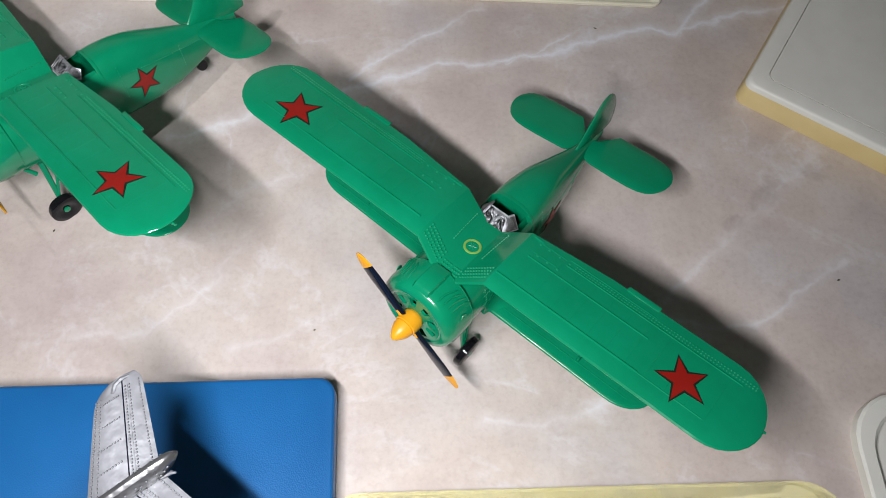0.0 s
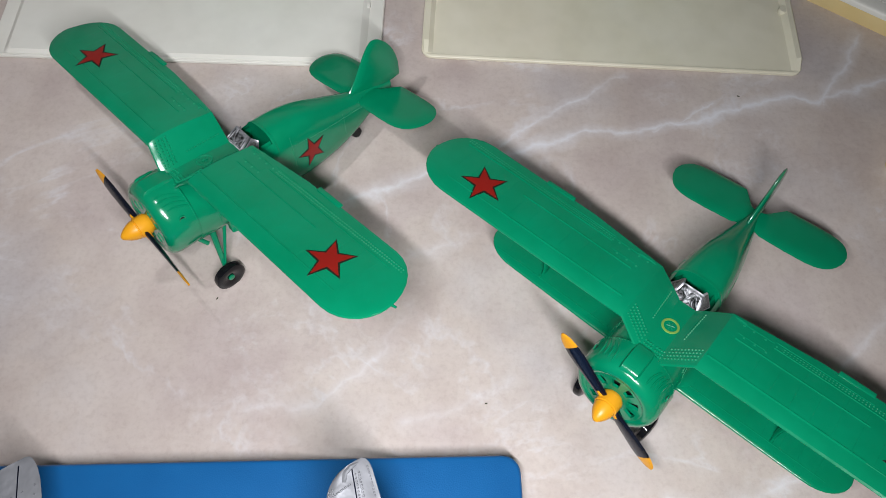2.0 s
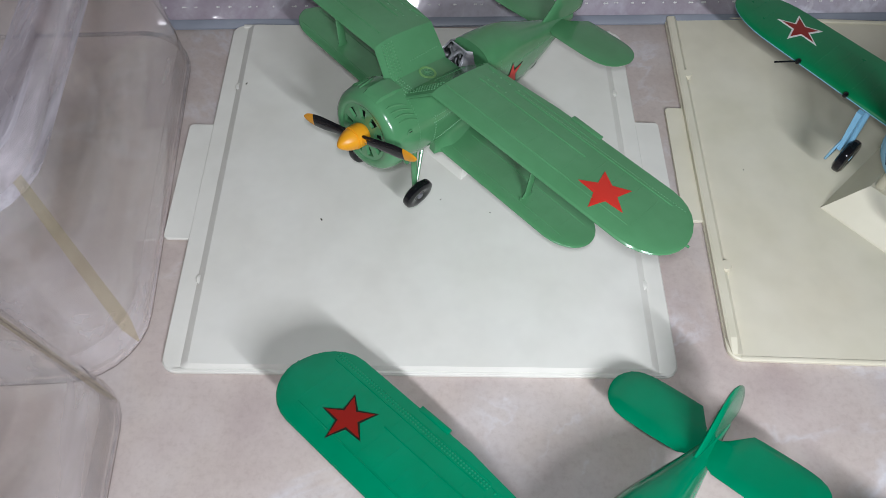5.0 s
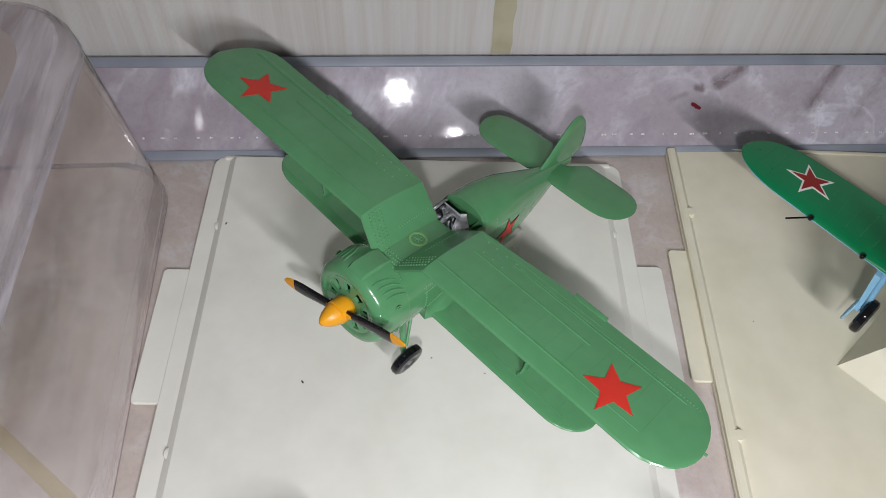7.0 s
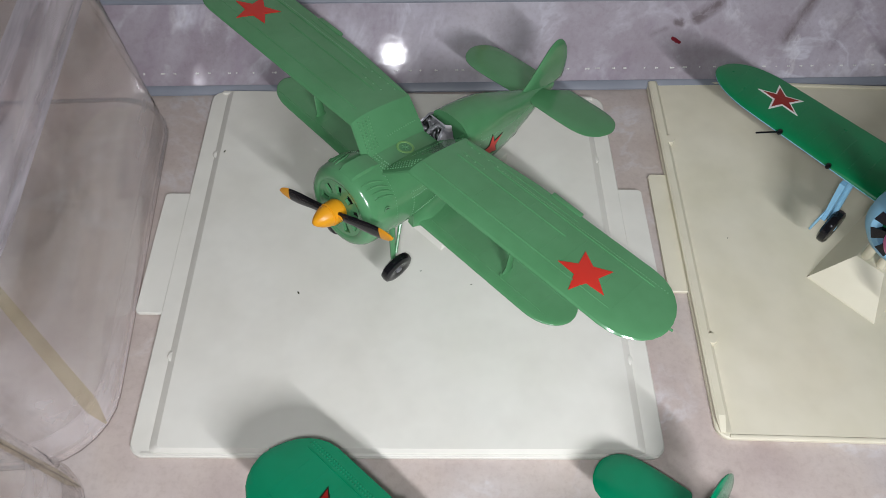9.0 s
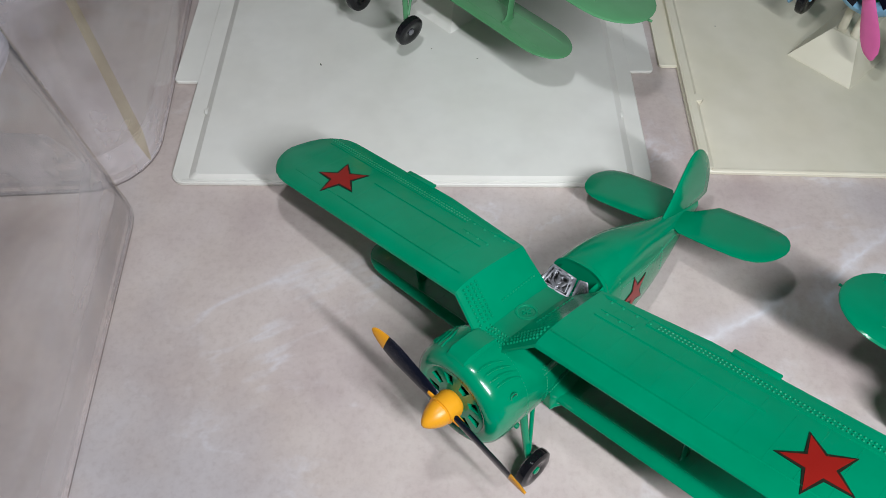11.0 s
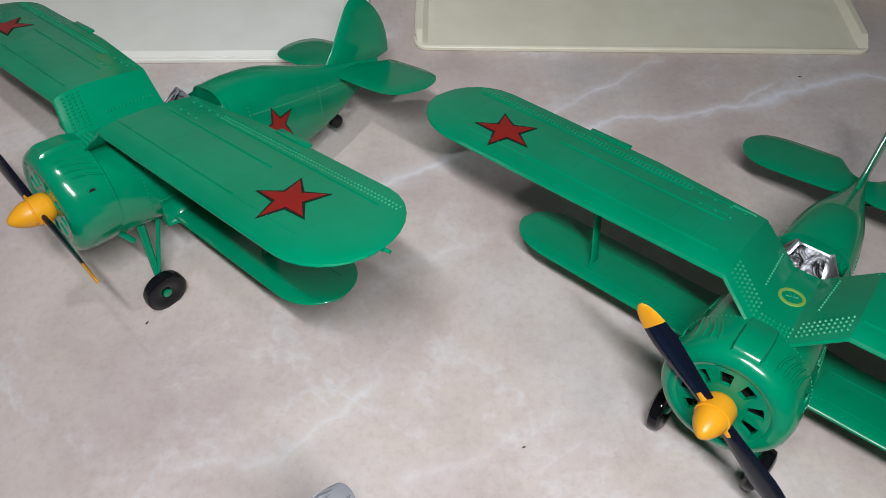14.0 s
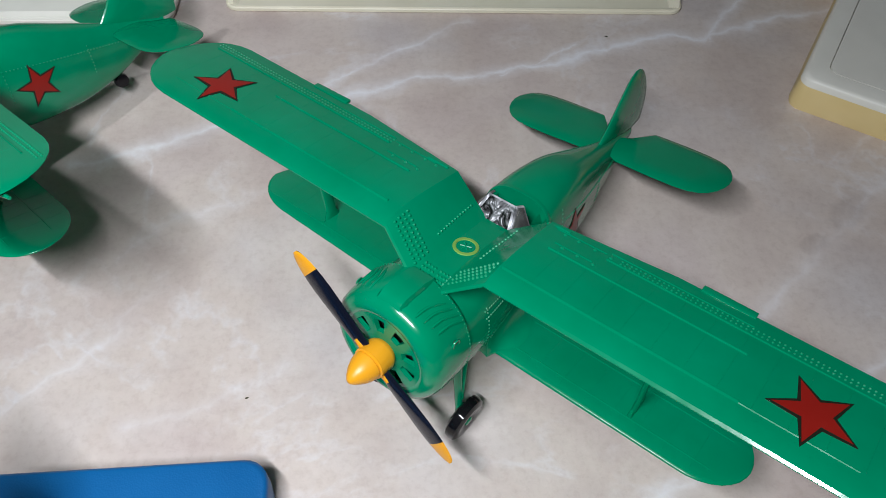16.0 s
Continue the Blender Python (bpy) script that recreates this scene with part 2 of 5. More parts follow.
        for w, a, c in BRUISES:
            s = maths(nt, "MULTIPLY", maths(nt, "MULTIPLY", segment_mask(nt, px, py, a, c, w), 2.0, clamp=True), maths(nt, "MULTIPLY_ADD", dark, 4.0, -1.6, clamp=True))
            col = mixc(nt, maths(nt, "MULTIPLY", s, 0.6), col, (0.34, 0.275, 0.25))
    if not veins:
        # brown smudges and a small red mark on the trim
        sep = nt.nodes.new("ShaderNodeSeparateXYZ")
        nt.links.new(obj, sep.inputs[0])
        wob = maths(nt, "MULTIPLY_ADD", mid, 0.6, -0.3)
        px = maths(nt, "MULTIPLY_ADD", sep.outputs[0], 100.0, wob)
        py = maths(nt, "MULTIPLY_ADD", sep.outputs[2], 132.0, wob)
        for a, c, w, k in (((16.8, 2.22), (17.5, 2.65), 0.28, 2.2), ((16.15, 2.06), (16.3, 2.06), 0.17, 2.4), ((15.3, 1.65), (15.8, 1.88), 0.13, 0.6), ((19.7, 1.5), (20.5, 2.7), 0.3, 1.1), ((21.3, 1.3), (22.0, 2.4), 0.3, 1.1)):
            s = maths(nt, "MULTIPLY", maths(nt, "MULTIPLY", segment_mask(nt, px, py, a, c, w), k), maths(nt, "MULTIPLY_ADD", dark, 5.0, -1.6, clamp=True), clamp=True)
            col = mixc(nt, maths(nt, "MULTIPLY", s, 0.85), col, (0.18, 0.145, 0.15))
        s = maths(nt, "MULTIPLY", segment_mask(nt, px, py, (16.05, 1.56), (16.25, 1.44), 0.07), 4.0, clamp=True)
        col = mixc(nt, s, col, (0.20, 0.02, 0.03))
    nt.links.new(col, b.inputs["Base Color"])
    nt.links.new(maths(nt, "MULTIPLY_ADD", fine, 0.05 if pinker else 0.2, 0.03 if pinker else 0.30), b.inputs["Roughness"])
    bump(nt, b, fine, 0.25, 0.00005 if pinker else 0.0003)
    return m


MARBLE = marble("marbled_laminate")
MARBLE_TRIM = marble("marbled_trim", 1.0, False)


def wallpaper_material():
    m, nt, b = nodes_of("striped_wallpaper")
    tc = nt.nodes.new("ShaderNodeTexCoord")
    mp = nt.nodes.new("ShaderNodeMapping")
    mp.inputs["Scale"].default_value = (330, 330, 9)
    nt.links.new(tc.outputs["Object"], mp.inputs["Vector"])
    streak = noise_tex(nt, 1.0, 4.0, 0.6, 0.0, mp.outputs["Vector"])
    weave = noise_tex(nt, 900.0, 2.0)
    big = noise_tex(nt, 14.0, 2.0)
    c = ramp(nt, streak, [(0.28, (0.50, 0.475, 0.44)), (0.5, (0.575, 0.555, 0.525)), (0.7, (0.61, 0.60, 0.58))])
    c = mixc(nt, 0.5, c, ramp(nt, big, [(0.3, (0.86, 0.85, 0.84)), (0.7, (1, 1, 1))]), "MULTIPLY")
    nt.links.new(c, b.inputs["Base Color"])
    b.inputs["Roughness"].default_value = 0.8
    bump(nt, b, mixc(nt, 0.5, streak, weave), 0.5, 0.0003)
    return m


WALLPAPER = wallpaper_material()
PASTE = paint("old_paste", (0.40, 0.37, 0.24), (0.58, 0.55, 0.42), 0.8, 160, 0.0004)
FLOOR_MAT = paint("brown_floor", (0.10, 0.06, 0.035), (0.16, 0.10, 0.06), 0.5, 90, 0.0003)


def clear_plastic(name, tint, haze, milk=(0.74, 0.73, 0.70), streak=None, rough=0.12):
    """Thin clear sheet: see-through, with gloss by angle and a little haze; streak draws the haze as bands."""
    m, nt, b = nodes_of(name)
    nt.nodes.remove(b)
    out = nt.nodes["Material Output"]
    see = add(nt, "ShaderNodeBsdfTransparent", Color=(*tint, 1))
    if streak:
        cloudy = noise_tex(nt, 26.0, 4.0, 0.6, 0.8)
        nt.links.new(ramp(nt, cloudy, [(0.34, tuple(0.74 * c for c in tint)), (0.62, tuple(min(1.0, 1.04 * c) for c in tint))]), see.inputs["Color"])
    milky = add(nt, "ShaderNodeBsdfDiffuse", Color=(*milk, 1))
    gloss = add(nt, "ShaderNodeBsdfGlossy", Color=(1, 1, 1, 1), Roughness=rough)
    wav = noise_tex(nt, 26.0, 3.0, 0.5, 0.6)
    bm_ = nt.nodes.new("ShaderNodeBump")
    bm_.inputs["Strength"].default_value = 0.5
    bm_.inputs["Distance"].default_value = 0.002
    nt.links.new(wav, bm_.inputs["Height"])
    nt.links.new(bm_.outputs["Normal"], gloss.inputs["Normal"])
    fres = add(nt, "ShaderNodeFresnel", IOR=1.45)
    smear = noise_tex(nt, 60.0, 5.0, 0.65, 1.0)
    if streak:
        tc = nt.nodes.new("ShaderNodeTexCoord")
        mp = nt.nodes.new("ShaderNodeMapping")
        mp.inputs["Scale"].default_value = streak
        nt.links.new(tc.outputs["Object"], mp.inputs["Vector"])
        smear = noise_tex(nt, 2.0, 4.0, 0.6, 0.3, mp.outputs["Vector"])
    hz = maths(nt, "MULTIPLY", maths(nt, "MULTIPLY_ADD", smear, 2.4, -0.72, clamp=True), haze)
    a = nt.nodes.new("ShaderNodeMixShader")
    nt.links.new(hz, a.inputs[0])
    nt.links.new(see.outputs[0], a.inputs[1])
    nt.links.new(milky.outputs[0], a.inputs[2])
    c = nt.nodes.new("ShaderNodeMixShader")
    nt.links.new(fres.outputs[0], c.inputs[0])
    nt.links.new(a.outputs[0], c.inputs[1])
    nt.links.new(gloss.outputs[0], c.inputs[2])
    nt.links.new(c.outputs[0], out.inputs["Surface"])
    return m


# milky bands in both cover plastics imitate reflections of the walls and bent edges
CLEAR = clear_plastic("clear_cover_plastic", (0.89, 0.86, 0.83), 0.40, (0.80, 0.77, 0.79), (22, 5, 16))
CLEAR_YELLOW = clear_plastic("yellowed_clear_plastic", (0.93, 0.90, 0.68), 0.25)
CLEAR_EDGE = clear_plastic("bent_plastic_reflections", (0.80, 0.77, 0.81), 0.62, (0.84, 0.80, 0.86), (90, 8, 90))
EDGE_DARK = clear_plastic("dark_edge_line", (0.42, 0.40, 0.40), 0.0)
CREASE = clear_plastic("creased_clear_plastic", (0.78, 0.73, 0.57), 0.16, (0.78, 0.72, 0.52), (60, 60, 10))
GLAZING = clear_plastic("canopy_glazing", (0.60, 0.62, 0.64), 0.22, rough=0.4)


# ---- building helpers (centimetres in, metres out) ----
def mesh_of(name, bm, material, smooth=True, angle=35):
    bmesh.ops.remove_doubles(bm, verts=bm.verts, dist=1e-5)
    bmesh.ops.recalc_face_normals(bm, faces=bm.faces)
    bmesh.ops.scale(bm, vec=(CM, CM, CM), verts=bm.verts)
    me = bpy.data.meshes.new(name)
    if smooth:
        for f in bm.faces:
            f.smooth = True
        for e in bm.edges:
            if len(e.link_faces) == 2 and e.calc_face_angle(0.0) > radians(angle):
                e.smooth = False
    bm.to_mesh(me)
    bm.free()
    me.materials.append(material)
    return me


def part(name, bm, material, parent, label="", offset=(0, 0, 0), smooth=True, angle=35):
    if any(offset):
        bmesh.ops.translate(bm, vec=Vector(offset), verts=bm.verts)
    ob = new(name, mesh_of(name, bm, material, smooth, angle))
    ob.parent = parent
    if label:
        ob["label"] = label
    return ob


def thing(name, m, label, category, group="", kind=""):
    e = new(name)
    e.empty_display_size = 0.01
    e.matrix_world = m
    return tagged(e, label, category, group, kind)


def solid(name, bm, material, label, category, kind="", group="", m=None, smooth=True, angle=35):
    ob = new(name, mesh_of(name, bm, material, smooth, angle))
    if m is not None:
        ob.matrix_world = m
    return tagged(ob, label, category, group, kind)


def box_bm(x0, x1, y0, y1, z0, z1, bevel=0.0, segments=2):
    bm = bmesh.new()
    bmesh.ops.create_cube(bm, size=1.0)
    for v in bm.verts:
        v.co = Vector(((x0 + x1) / 2 + v.co.x * (x1 - x0), (y0 + y1) / 2 + v.co.y * (y1 - y0), (z0 + z1) / 2 + v.co.z * (z1 - z0)))
    if bevel:
        bmesh.ops.bevel(bm, geom=list(bm.edges), offset=bevel, segments=segments, profile=0.5, affect="EDGES")
    return bm


def loft(sections, caps=True, closed=True):
    """A skin through rings of points, all of one length."""
    bm = bmesh.new()
    rings = [[bm.verts.new(p) for p in s] for s in sections]
    n = len(rings[0])
    for a, b in zip(rings, rings[1:]):
        for i in range(n if closed else n - 1):
            j = (i + 1) % n
            bm.faces.new((a[i], a[j], b[j], b[i]))
    if caps:
        bm.faces.new(rings[0][::-1])
        bm.faces.new(rings[-1])
    return bm


def rod(a, b, r0, r1=None, n=12):
    """A round bar from a to b."""
    a, b = Vector(a), Vector(b)
    r1 = r0 if r1 is None else r1
    d = (b - a).normalized()
    u = d.orthogonal().normalized()
    w = d.cross(u)
    ring = lambda c, r: [c + (u * math.cos(k * math.tau / n) + w * math.sin(k * math.tau / n)) * r for k in range(n)]
    return loft([ring(a, r0), ring(b, r1)])


def lathe_y(profile, n=36, x=0.0, z=0.0):
    """A skin turned round the y axis from (y, radius) pairs."""
    return loft([[(x + max(r, 1e-4) * math.cos(k * math.tau / n), y, z + max(r, 1e-4) * math.sin(k * math.tau / n)) for k in range(n)] for y, r in profile])


def lathe_x(profile, n=28):
    return loft([[(x, max(r, 1e-4) * math.cos(k * math.tau / n), max(r, 1e-4) * math.sin(k * math.tau / n)) for k in range(n)] for x, r in profile])


def rounded(w, d, r, n=6):
    """Outline of a rectangle centred on the origin, with round corners."""
    pts = []
    for cx, cy, a0 in ((w / 2 - r, d / 2 - r, 0), (-w / 2 + r, d / 2 - r, 90), (-w / 2 + r, -d / 2 + r, 180), (w / 2 - r, -d / 2 + r, 270)):
        for k in range(n + 1):
            a = radians(a0 + 90 * k / n)
            pts.append((cx + r * math.cos(a), cy + r * math.sin(a)))
    return pts


def slab(outline, z0, z1, edge=0.05):
    """A plate with softened upper and lower edges from a convex outline."""
    c = Vector((sum(p[0] for p in outline) / len(outline), sum(p[1] for p in outline) / len(outline)))
    size = max((Vector(p) - c).length for p in outline)
    k = 1 - edge / size
    inner = [tuple(c + (Vector(p) - c) * k) for p in outline]
    h = min(edge, (z1 - z0) / 2) * 0.8
    rings = [[(x, y, z0) for x, y in inner], [(x, y, z0 + h) for x, y in outline], [(x, y, z1 - h) for x, y in outline], [(x, y, z1) for x, y in inner]]
    return loft(rings)


def dot(bm, p, r, h, n=6):
    """A small raised rivet head on a surface that faces up."""
    base = [bm.verts.new((p[0] + r * math.cos(k * math.tau / n), p[1] + r * math.sin(k * math.tau / n), p[2])) for k in range(n)]
    top = [bm.verts.new((p[0] + 0.5 * r * math.cos(k * math.tau / n), p[1] + 0.5 * r * math.sin(k * math.tau / n), p[2] + h)) for k in range(n)]
    for k in range(n):
        j = (k + 1) % n
        bm.faces.new((base[k], base[j], top[j], top[k]))
    bm.faces.new(top)


def stud(bm, p, n, r=0.02, h=0.018, k=6):
    """A small raised rivet head on a surface that faces along n."""
    p, n = Vector(p), Vector(n).normalized()
    u = n.orthogonal().normalized()
    w = n.cross(u)
    rings = [[bm.verts.new(p + n * (d * h - 0.003) + (u * math.cos(i * math.tau / k) + w * math.sin(i * math.tau / k)) * r * q) for i in range(k)] for q, d in ((1.0, 0.0), (0.8, 0.65), (0.35, 1.0))]
    for a, b in zip(rings, rings[1:]):
        for i in range(k):
            j = (i + 1) % k
            bm.faces.new((a[i], a[j], b[j], b[i]))
    bm.faces.new(rings[-1])


def star_points(r, turn, waist=0.39):
    return [((r if k % 2 == 0 else waist * r) * math.cos(radians(turn + 36 * k)), (r if k % 2 == 0 else waist * r) * math.sin(radians(turn + 36 * k))) for k in range(10)]


def star_bm(cx, cy, r, turn, height, lift, thick=0.02, waist=0.39):
    """A five-pointed star laid on a surface whose height is height(x, y)."""
    bm = bmesh.new()
    pts = star_points(r, turn, waist)
    layers = []
    for up in (lift - thick, lift):
        centre = bm.verts.new((cx, cy, height(cx, cy) + up))
        rings = []
        for k in (0.33, 0.66, 1.0):
            rings.append([bm.verts.new((cx + x * k, cy + y * k, height(cx + x * k, cy + y * k) + up)) for x, y in pts])
        layers.append((centre, rings))
    c, rings = layers[1]
    for i in range(10):
        j = (i + 1) % 10
        bm.faces.new((c, rings[0][i], rings[0][j]))
        for a, b in zip(rings, rings[1:]):
            bm.faces.new((a[i], b[i], b[j], a[j]))
        bm.faces.new((layers[0][1][2][i], layers[0][1][2][j], rings[2][j], rings[2][i]))
    return bm


# ---- the setting ----
def worktop():
    bm = box_bm(-70, 70, -28, 34, -3.8, 0, 0.15)
    solid("worktop", bm, MARBLE, "pinkish grey marbled laminate kitchen worktop with pale veins", "worktop", "structure")


WALL = Matrix.Translation((-0.1742, 0.2996, 0)) @ Matrix.Rotation(radians(2.5), 4, "Z")


def back_wall():
    """Sloping marbled upstand with two grey seals, and the papered wall behind it."""
    x0, x1 = -60, 75
    prof = [(0, 0), (0.20, 0.23), (1.81, 2.14), (2.10, 2.14), (2.10, 0)]
    bm = loft([[(x, y, z) for y, z in prof] for x in (x0, x1)])
    solid("upstand", bm, MARBLE_TRIM, "glossy lilac marbled sloping trim along the wall", "wall trim", "structure", m=WALL, smooth=False)
    for name, y, z in (("seal_bottom", 0.0, 0.0), ("seal_top", 1.75, 2.06)):
        nrm = Vector((-0.755, 0.656))
        prof = []
        for s, o in ((0.0, 0.0), (0.0, 0.05), (0.04, 0.085), (0.24, 0.085), (0.30, 0.05), (0.30, 0.0)):
            prof.append((y + 0.656 * s + nrm.x * o, z + 0.755 * s + nrm.y * o))
        bm = loft([[(x, a, b) for a, b in prof] for x in (x0, x1)])
        solid(name, bm, GREY_SEAL, "smooth grey plastic sealing strip along the marbled trim", "sealing strip", "structure", m=WALL)
    # a row of tiny white beads just above the lower seal, added to imitate glints
    rng = random.Random(5)
    bm = bmesh.new()
    for k in range(90):
        x = -6.0 + 0.47 * k + rng.uniform(-0.14, 0.14)
        a = 0.66 + rng.uniform(-0.008, 0.008)
        p = Vector((x, 0.656 * a, 0.755 * a + 0.016))
        for q in range(rng.choice((1, 2, 2, 3))):
            stud(bm, p + Vector((0.05 * q, 0, 0)), (0, -0.755, 0.656), rng.uniform(0.022, 0.036), 0.022)
    tagged(solid("glint_beads", bm, WHITE_PAINT, "row of tiny white beads imitating glints on the trim", "sealant", "structure", m=WALL), kind="stuff")
    bm = box_bm(x0, x1, 2.15, 8, -91, 60)
    solid("wall_back", bm, WALLPAPER, "pale grey striped textured wallpaper on the wall", "wall", "structure", m=WALL, smooth=False)
    # bare joint between two lengths of paper
    bm = loft([[(9.87 + 0.02 * math.sin(3 * z), 2.135, z), (10.47 + 0.03 * math.sin(5 * z + 1), 2.135, z), (10.47 + 0.03 * math.sin(5 * z + 1), 2.16, z), (9.87 + 0.02 * math.sin(3 * z), 2.16, z)] for z in [2.2 + 0.4 * k for k in range(60)]])
    solid("wallpaper_joint", bm, PASTE, "yellowed bare joint between wallpaper lengths", "wallpaper joint", "structure", m=WALL)


def floor():
    solid("floor", box_bm(-72, 72, -60, 36, -92, -90), FLOOR_MAT, "brown kitchen floor far below the worktop", "floor", "structure", smooth=False)


worktop()
back_wall()
floor()


# ---- the biplane kit: x across the span, y towards the tail, z up, spinner tip at the origin ----
BASE = (0.0, -3.0, 2.3)


def lerp_table(table, y):
    """Smooth curve through the rows of a table."""
    rows = [r[1:] for r in table]
    for k, (p, q) in enumerate(zip(table, table[1:])):
        if y <= q[0] or k == len(table) - 2:
            f = min(1.0, max(0.0, (y - p[0]) / (q[0] - p[0])))
            r0, r1, r2, r3 = rows[max(0, k - 1)], rows[k], rows[k + 1], rows[min(len(rows) - 1, k + 2)]
            return [b + 0.5 * f * (c - a + f * (2 * a - 5 * b + 4 * c - d + f * (3 * (b - c) + d - a))) for a, b, c, d in zip(r0, r1, r2, r3)]


# y, half width, underside, top, squareness
BODY = [
    (1.55, 0.965, -1.035, 0.80, 2.2), (2.0, 0.95, -1.06, 0.77, 2.25), (2.6, 0.89, -1.08, 0.75, 2.3), (3.5, 0.76, -1.08, 0.74, 2.4), (4.5, 0.68, -1.13, 0.88, 3.0),
    (5.4, 0.60, -1.18, 0.84, 2.8), (6.3, 0.46, -1.13, 0.56, 2.5), (7.2, 0.28, -0.88, 0.27, 2.3), (8.0, 0.13, -0.50, 0.10, 2.1), (8.55, 0.05, -0.26, 0.0, 2.0),
]


def body_ring(y, n=32):
    w, zb, zt, e = lerp_table(BODY, y)
    zc, h = (zb + zt) / 2, (zt - zb) / 2
    pts = []
    for k in range(n):
        a = math.tau * k / n
        c, s = math.cos(a), math.sin(a)
        pts.append((w * math.copysign(abs(c) ** (2 / e), c), y, zc + h * math.copysign(abs(s) ** (2 / e), s)))
    return pts


def body_side(y, z):
    """Half width of the fuselage at a height."""
    w, zb, zt, e = lerp_table(BODY, y)
    zc, h = (zb + zt) / 2, (zt - zb) / 2
    q = min(0.999, abs((z - zc) / h))
    return w * (1 - q**e) ** (1 / e)


COCKPIT = (3.62, 4.20)


def fuselage_bm():
    ys = [1.55 + 0.12 * k for k in range(18)] + [3.62, 3.75, 3.9, 4.05, 4.2, 4.35, 4.50] + [4.6 + 0.15 * k for k in range(27)]
    ys = sorted({round(y, 3) for y in ys if y <= 8.55})
    bm = bmesh.new()
    n = 32
    rings = [[bm.verts.new(p) for p in body_ring(y, n)] for y in ys]
    for (ya, a), (yb, b) in zip(zip(ys, rings), zip(ys[1:], rings[1:])):
        for i in range(n):
            ang = (i + 0.5) * 360 / n
            if COCKPIT[0] <= ya and yb <= COCKPIT[1] and 42 < ang < 138:
                continue
            j = (i + 1) % n
            bm.faces.new((a[i], a[j], b[j], b[i]))
    bm.faces.new(rings[0][::-1])
    bm.faces.new(rings[-1])
    return bm


def upper_shape(x):
    """Leading edge, trailing edge, height and thickness of the gull wing at x (moulded a little off centre)."""
    a = abs(x - 0.1)
    if a < 0.90:
        k = a / 0.90
        rise = max(0.0, (a - 0.22) / 0.68)
        le, te = 1.50 + 0.17 * rise, 3.36 + 0.10 * k
        z = 0.77 + 0.53 * rise
        t = 0.13 + 0.05 * k
    else:
        k = (a - 0.90) / 6.0
        le, te = 1.67 - 0.04 * k, 3.46 + 0.17 * min(1, 3 * k)
        z = 1.30 + 0.10 * k
        t = 0.18 - 0.07 * k
    if a > 5.90:
        q = min(1.0, (a - 5.90) / 1.0)
        f = math.sqrt(max(0.0, 1 - q**2.0))
        mid = le + 0.46 * (te - le)
        le, te = mid + (le - mid) * f, mid + (te - mid) * f
        t *= 0.25 + 0.75 * f
    return le, te, z, t


def lower_shape(x):
    a = abs(x - 0.08)
    k = a / 5.02
    le, te = 2.50 - 0.010 * x, 3.90
    z = -0.98 + 0.08 * k - 0.012 * x
    t = 0.13 - 0.05 * k
    if a > 4.15:
        q = min(1.0, (a - 4.15) / 0.87)
        f = math.sqrt(max(0.0, 1 - q**2.0))
        mid = le + 0.48 * (te - le)
        le, te = mid + (le - mid) * f, mid + (te - mid) * f
        t *= 0.3 + 0.7 * f
    if a < 1.15:
        te += 0.25 * (1.15 - a)
    return le, te, z, t


def foil(u):
    """Upper and lower height of the section at u from 0 (front) to 1."""
    up = 1.9 * math.sqrt(u) * (1 - u) * (1 - 0.25 * u) + 0.05
    return up, -0.42 * math.sqrt(u) * (1 - u) - 0.06


def wing_bm(shape, xs, n=13):
    secs = []
    us = [0.5 - 0.5 * math.cos(math.pi * k / (n - 1)) for k in range(n)]
    for x in xs:
        le, te, z, t = shape(x)
        c = te - le
        ring = [(x, le + u * c, z + t * foil(u)[0]) for u in us] + [(x, le + u * c, z + t * foil(u)[1]) for u in us[::-1]]
        secs.append(ring)
    return loft(secs)


def wing_top(shape, x, y):
    le, te, z, t = shape(x)
    u = min(1.0, max(0.0, (y - le) / max(te - le, 1e-3)))
    return z + t * foil(u)[0]


def stations(tip):
    half = [0.0, 0.1, 0.21, 0.23, 0.6, 0.88, 0.90, 0.92, 1.4] + [1.9 + 0.5 * k for k in range(int((tip - 2.5) / 0.5))]
    start = half[-1]
    half += [start + (tip - start) * math.sin(math.pi / 2 * k / 9) for k in range(1, 10)]
    half = [h for h in half if h <= tip]
    half[-1] = tip - 0.002
    return [-h for h in half[:0:-1]] + half


def ridge_bm(shape, y, x0, x1, w=0.02, h=0.014, step=0.25):
    """A fine raised line along the span."""
    n = max(2, int(abs(x1 - x0) / step))
    secs = []
    for k in range(n + 1):
        x = x0 + (x1 - x0) * k / n
        z = wing_top(shape, x, y)
        secs.append([(x, y - w, z - 0.004), (x, y - w * 0.4, z + h), (x, y + w * 0.4, z + h), (x, y + w, z - 0.004)])
    return loft(secs)


def rib_bm(shape, x, y0, y1, w=0.008, h=0.0025):
    secs = []
    for k in range(7):
        y = y0 + (y1 - y0) * k / 6
        z = wing_top(shape, x, y)
        secs.append([(x - w, y, z - 0.004), (x - w * 0.4, y, z + h), (x + w * 0.4, y, z + h), (x + w, y, z - 0.004)])
    return loft(secs)


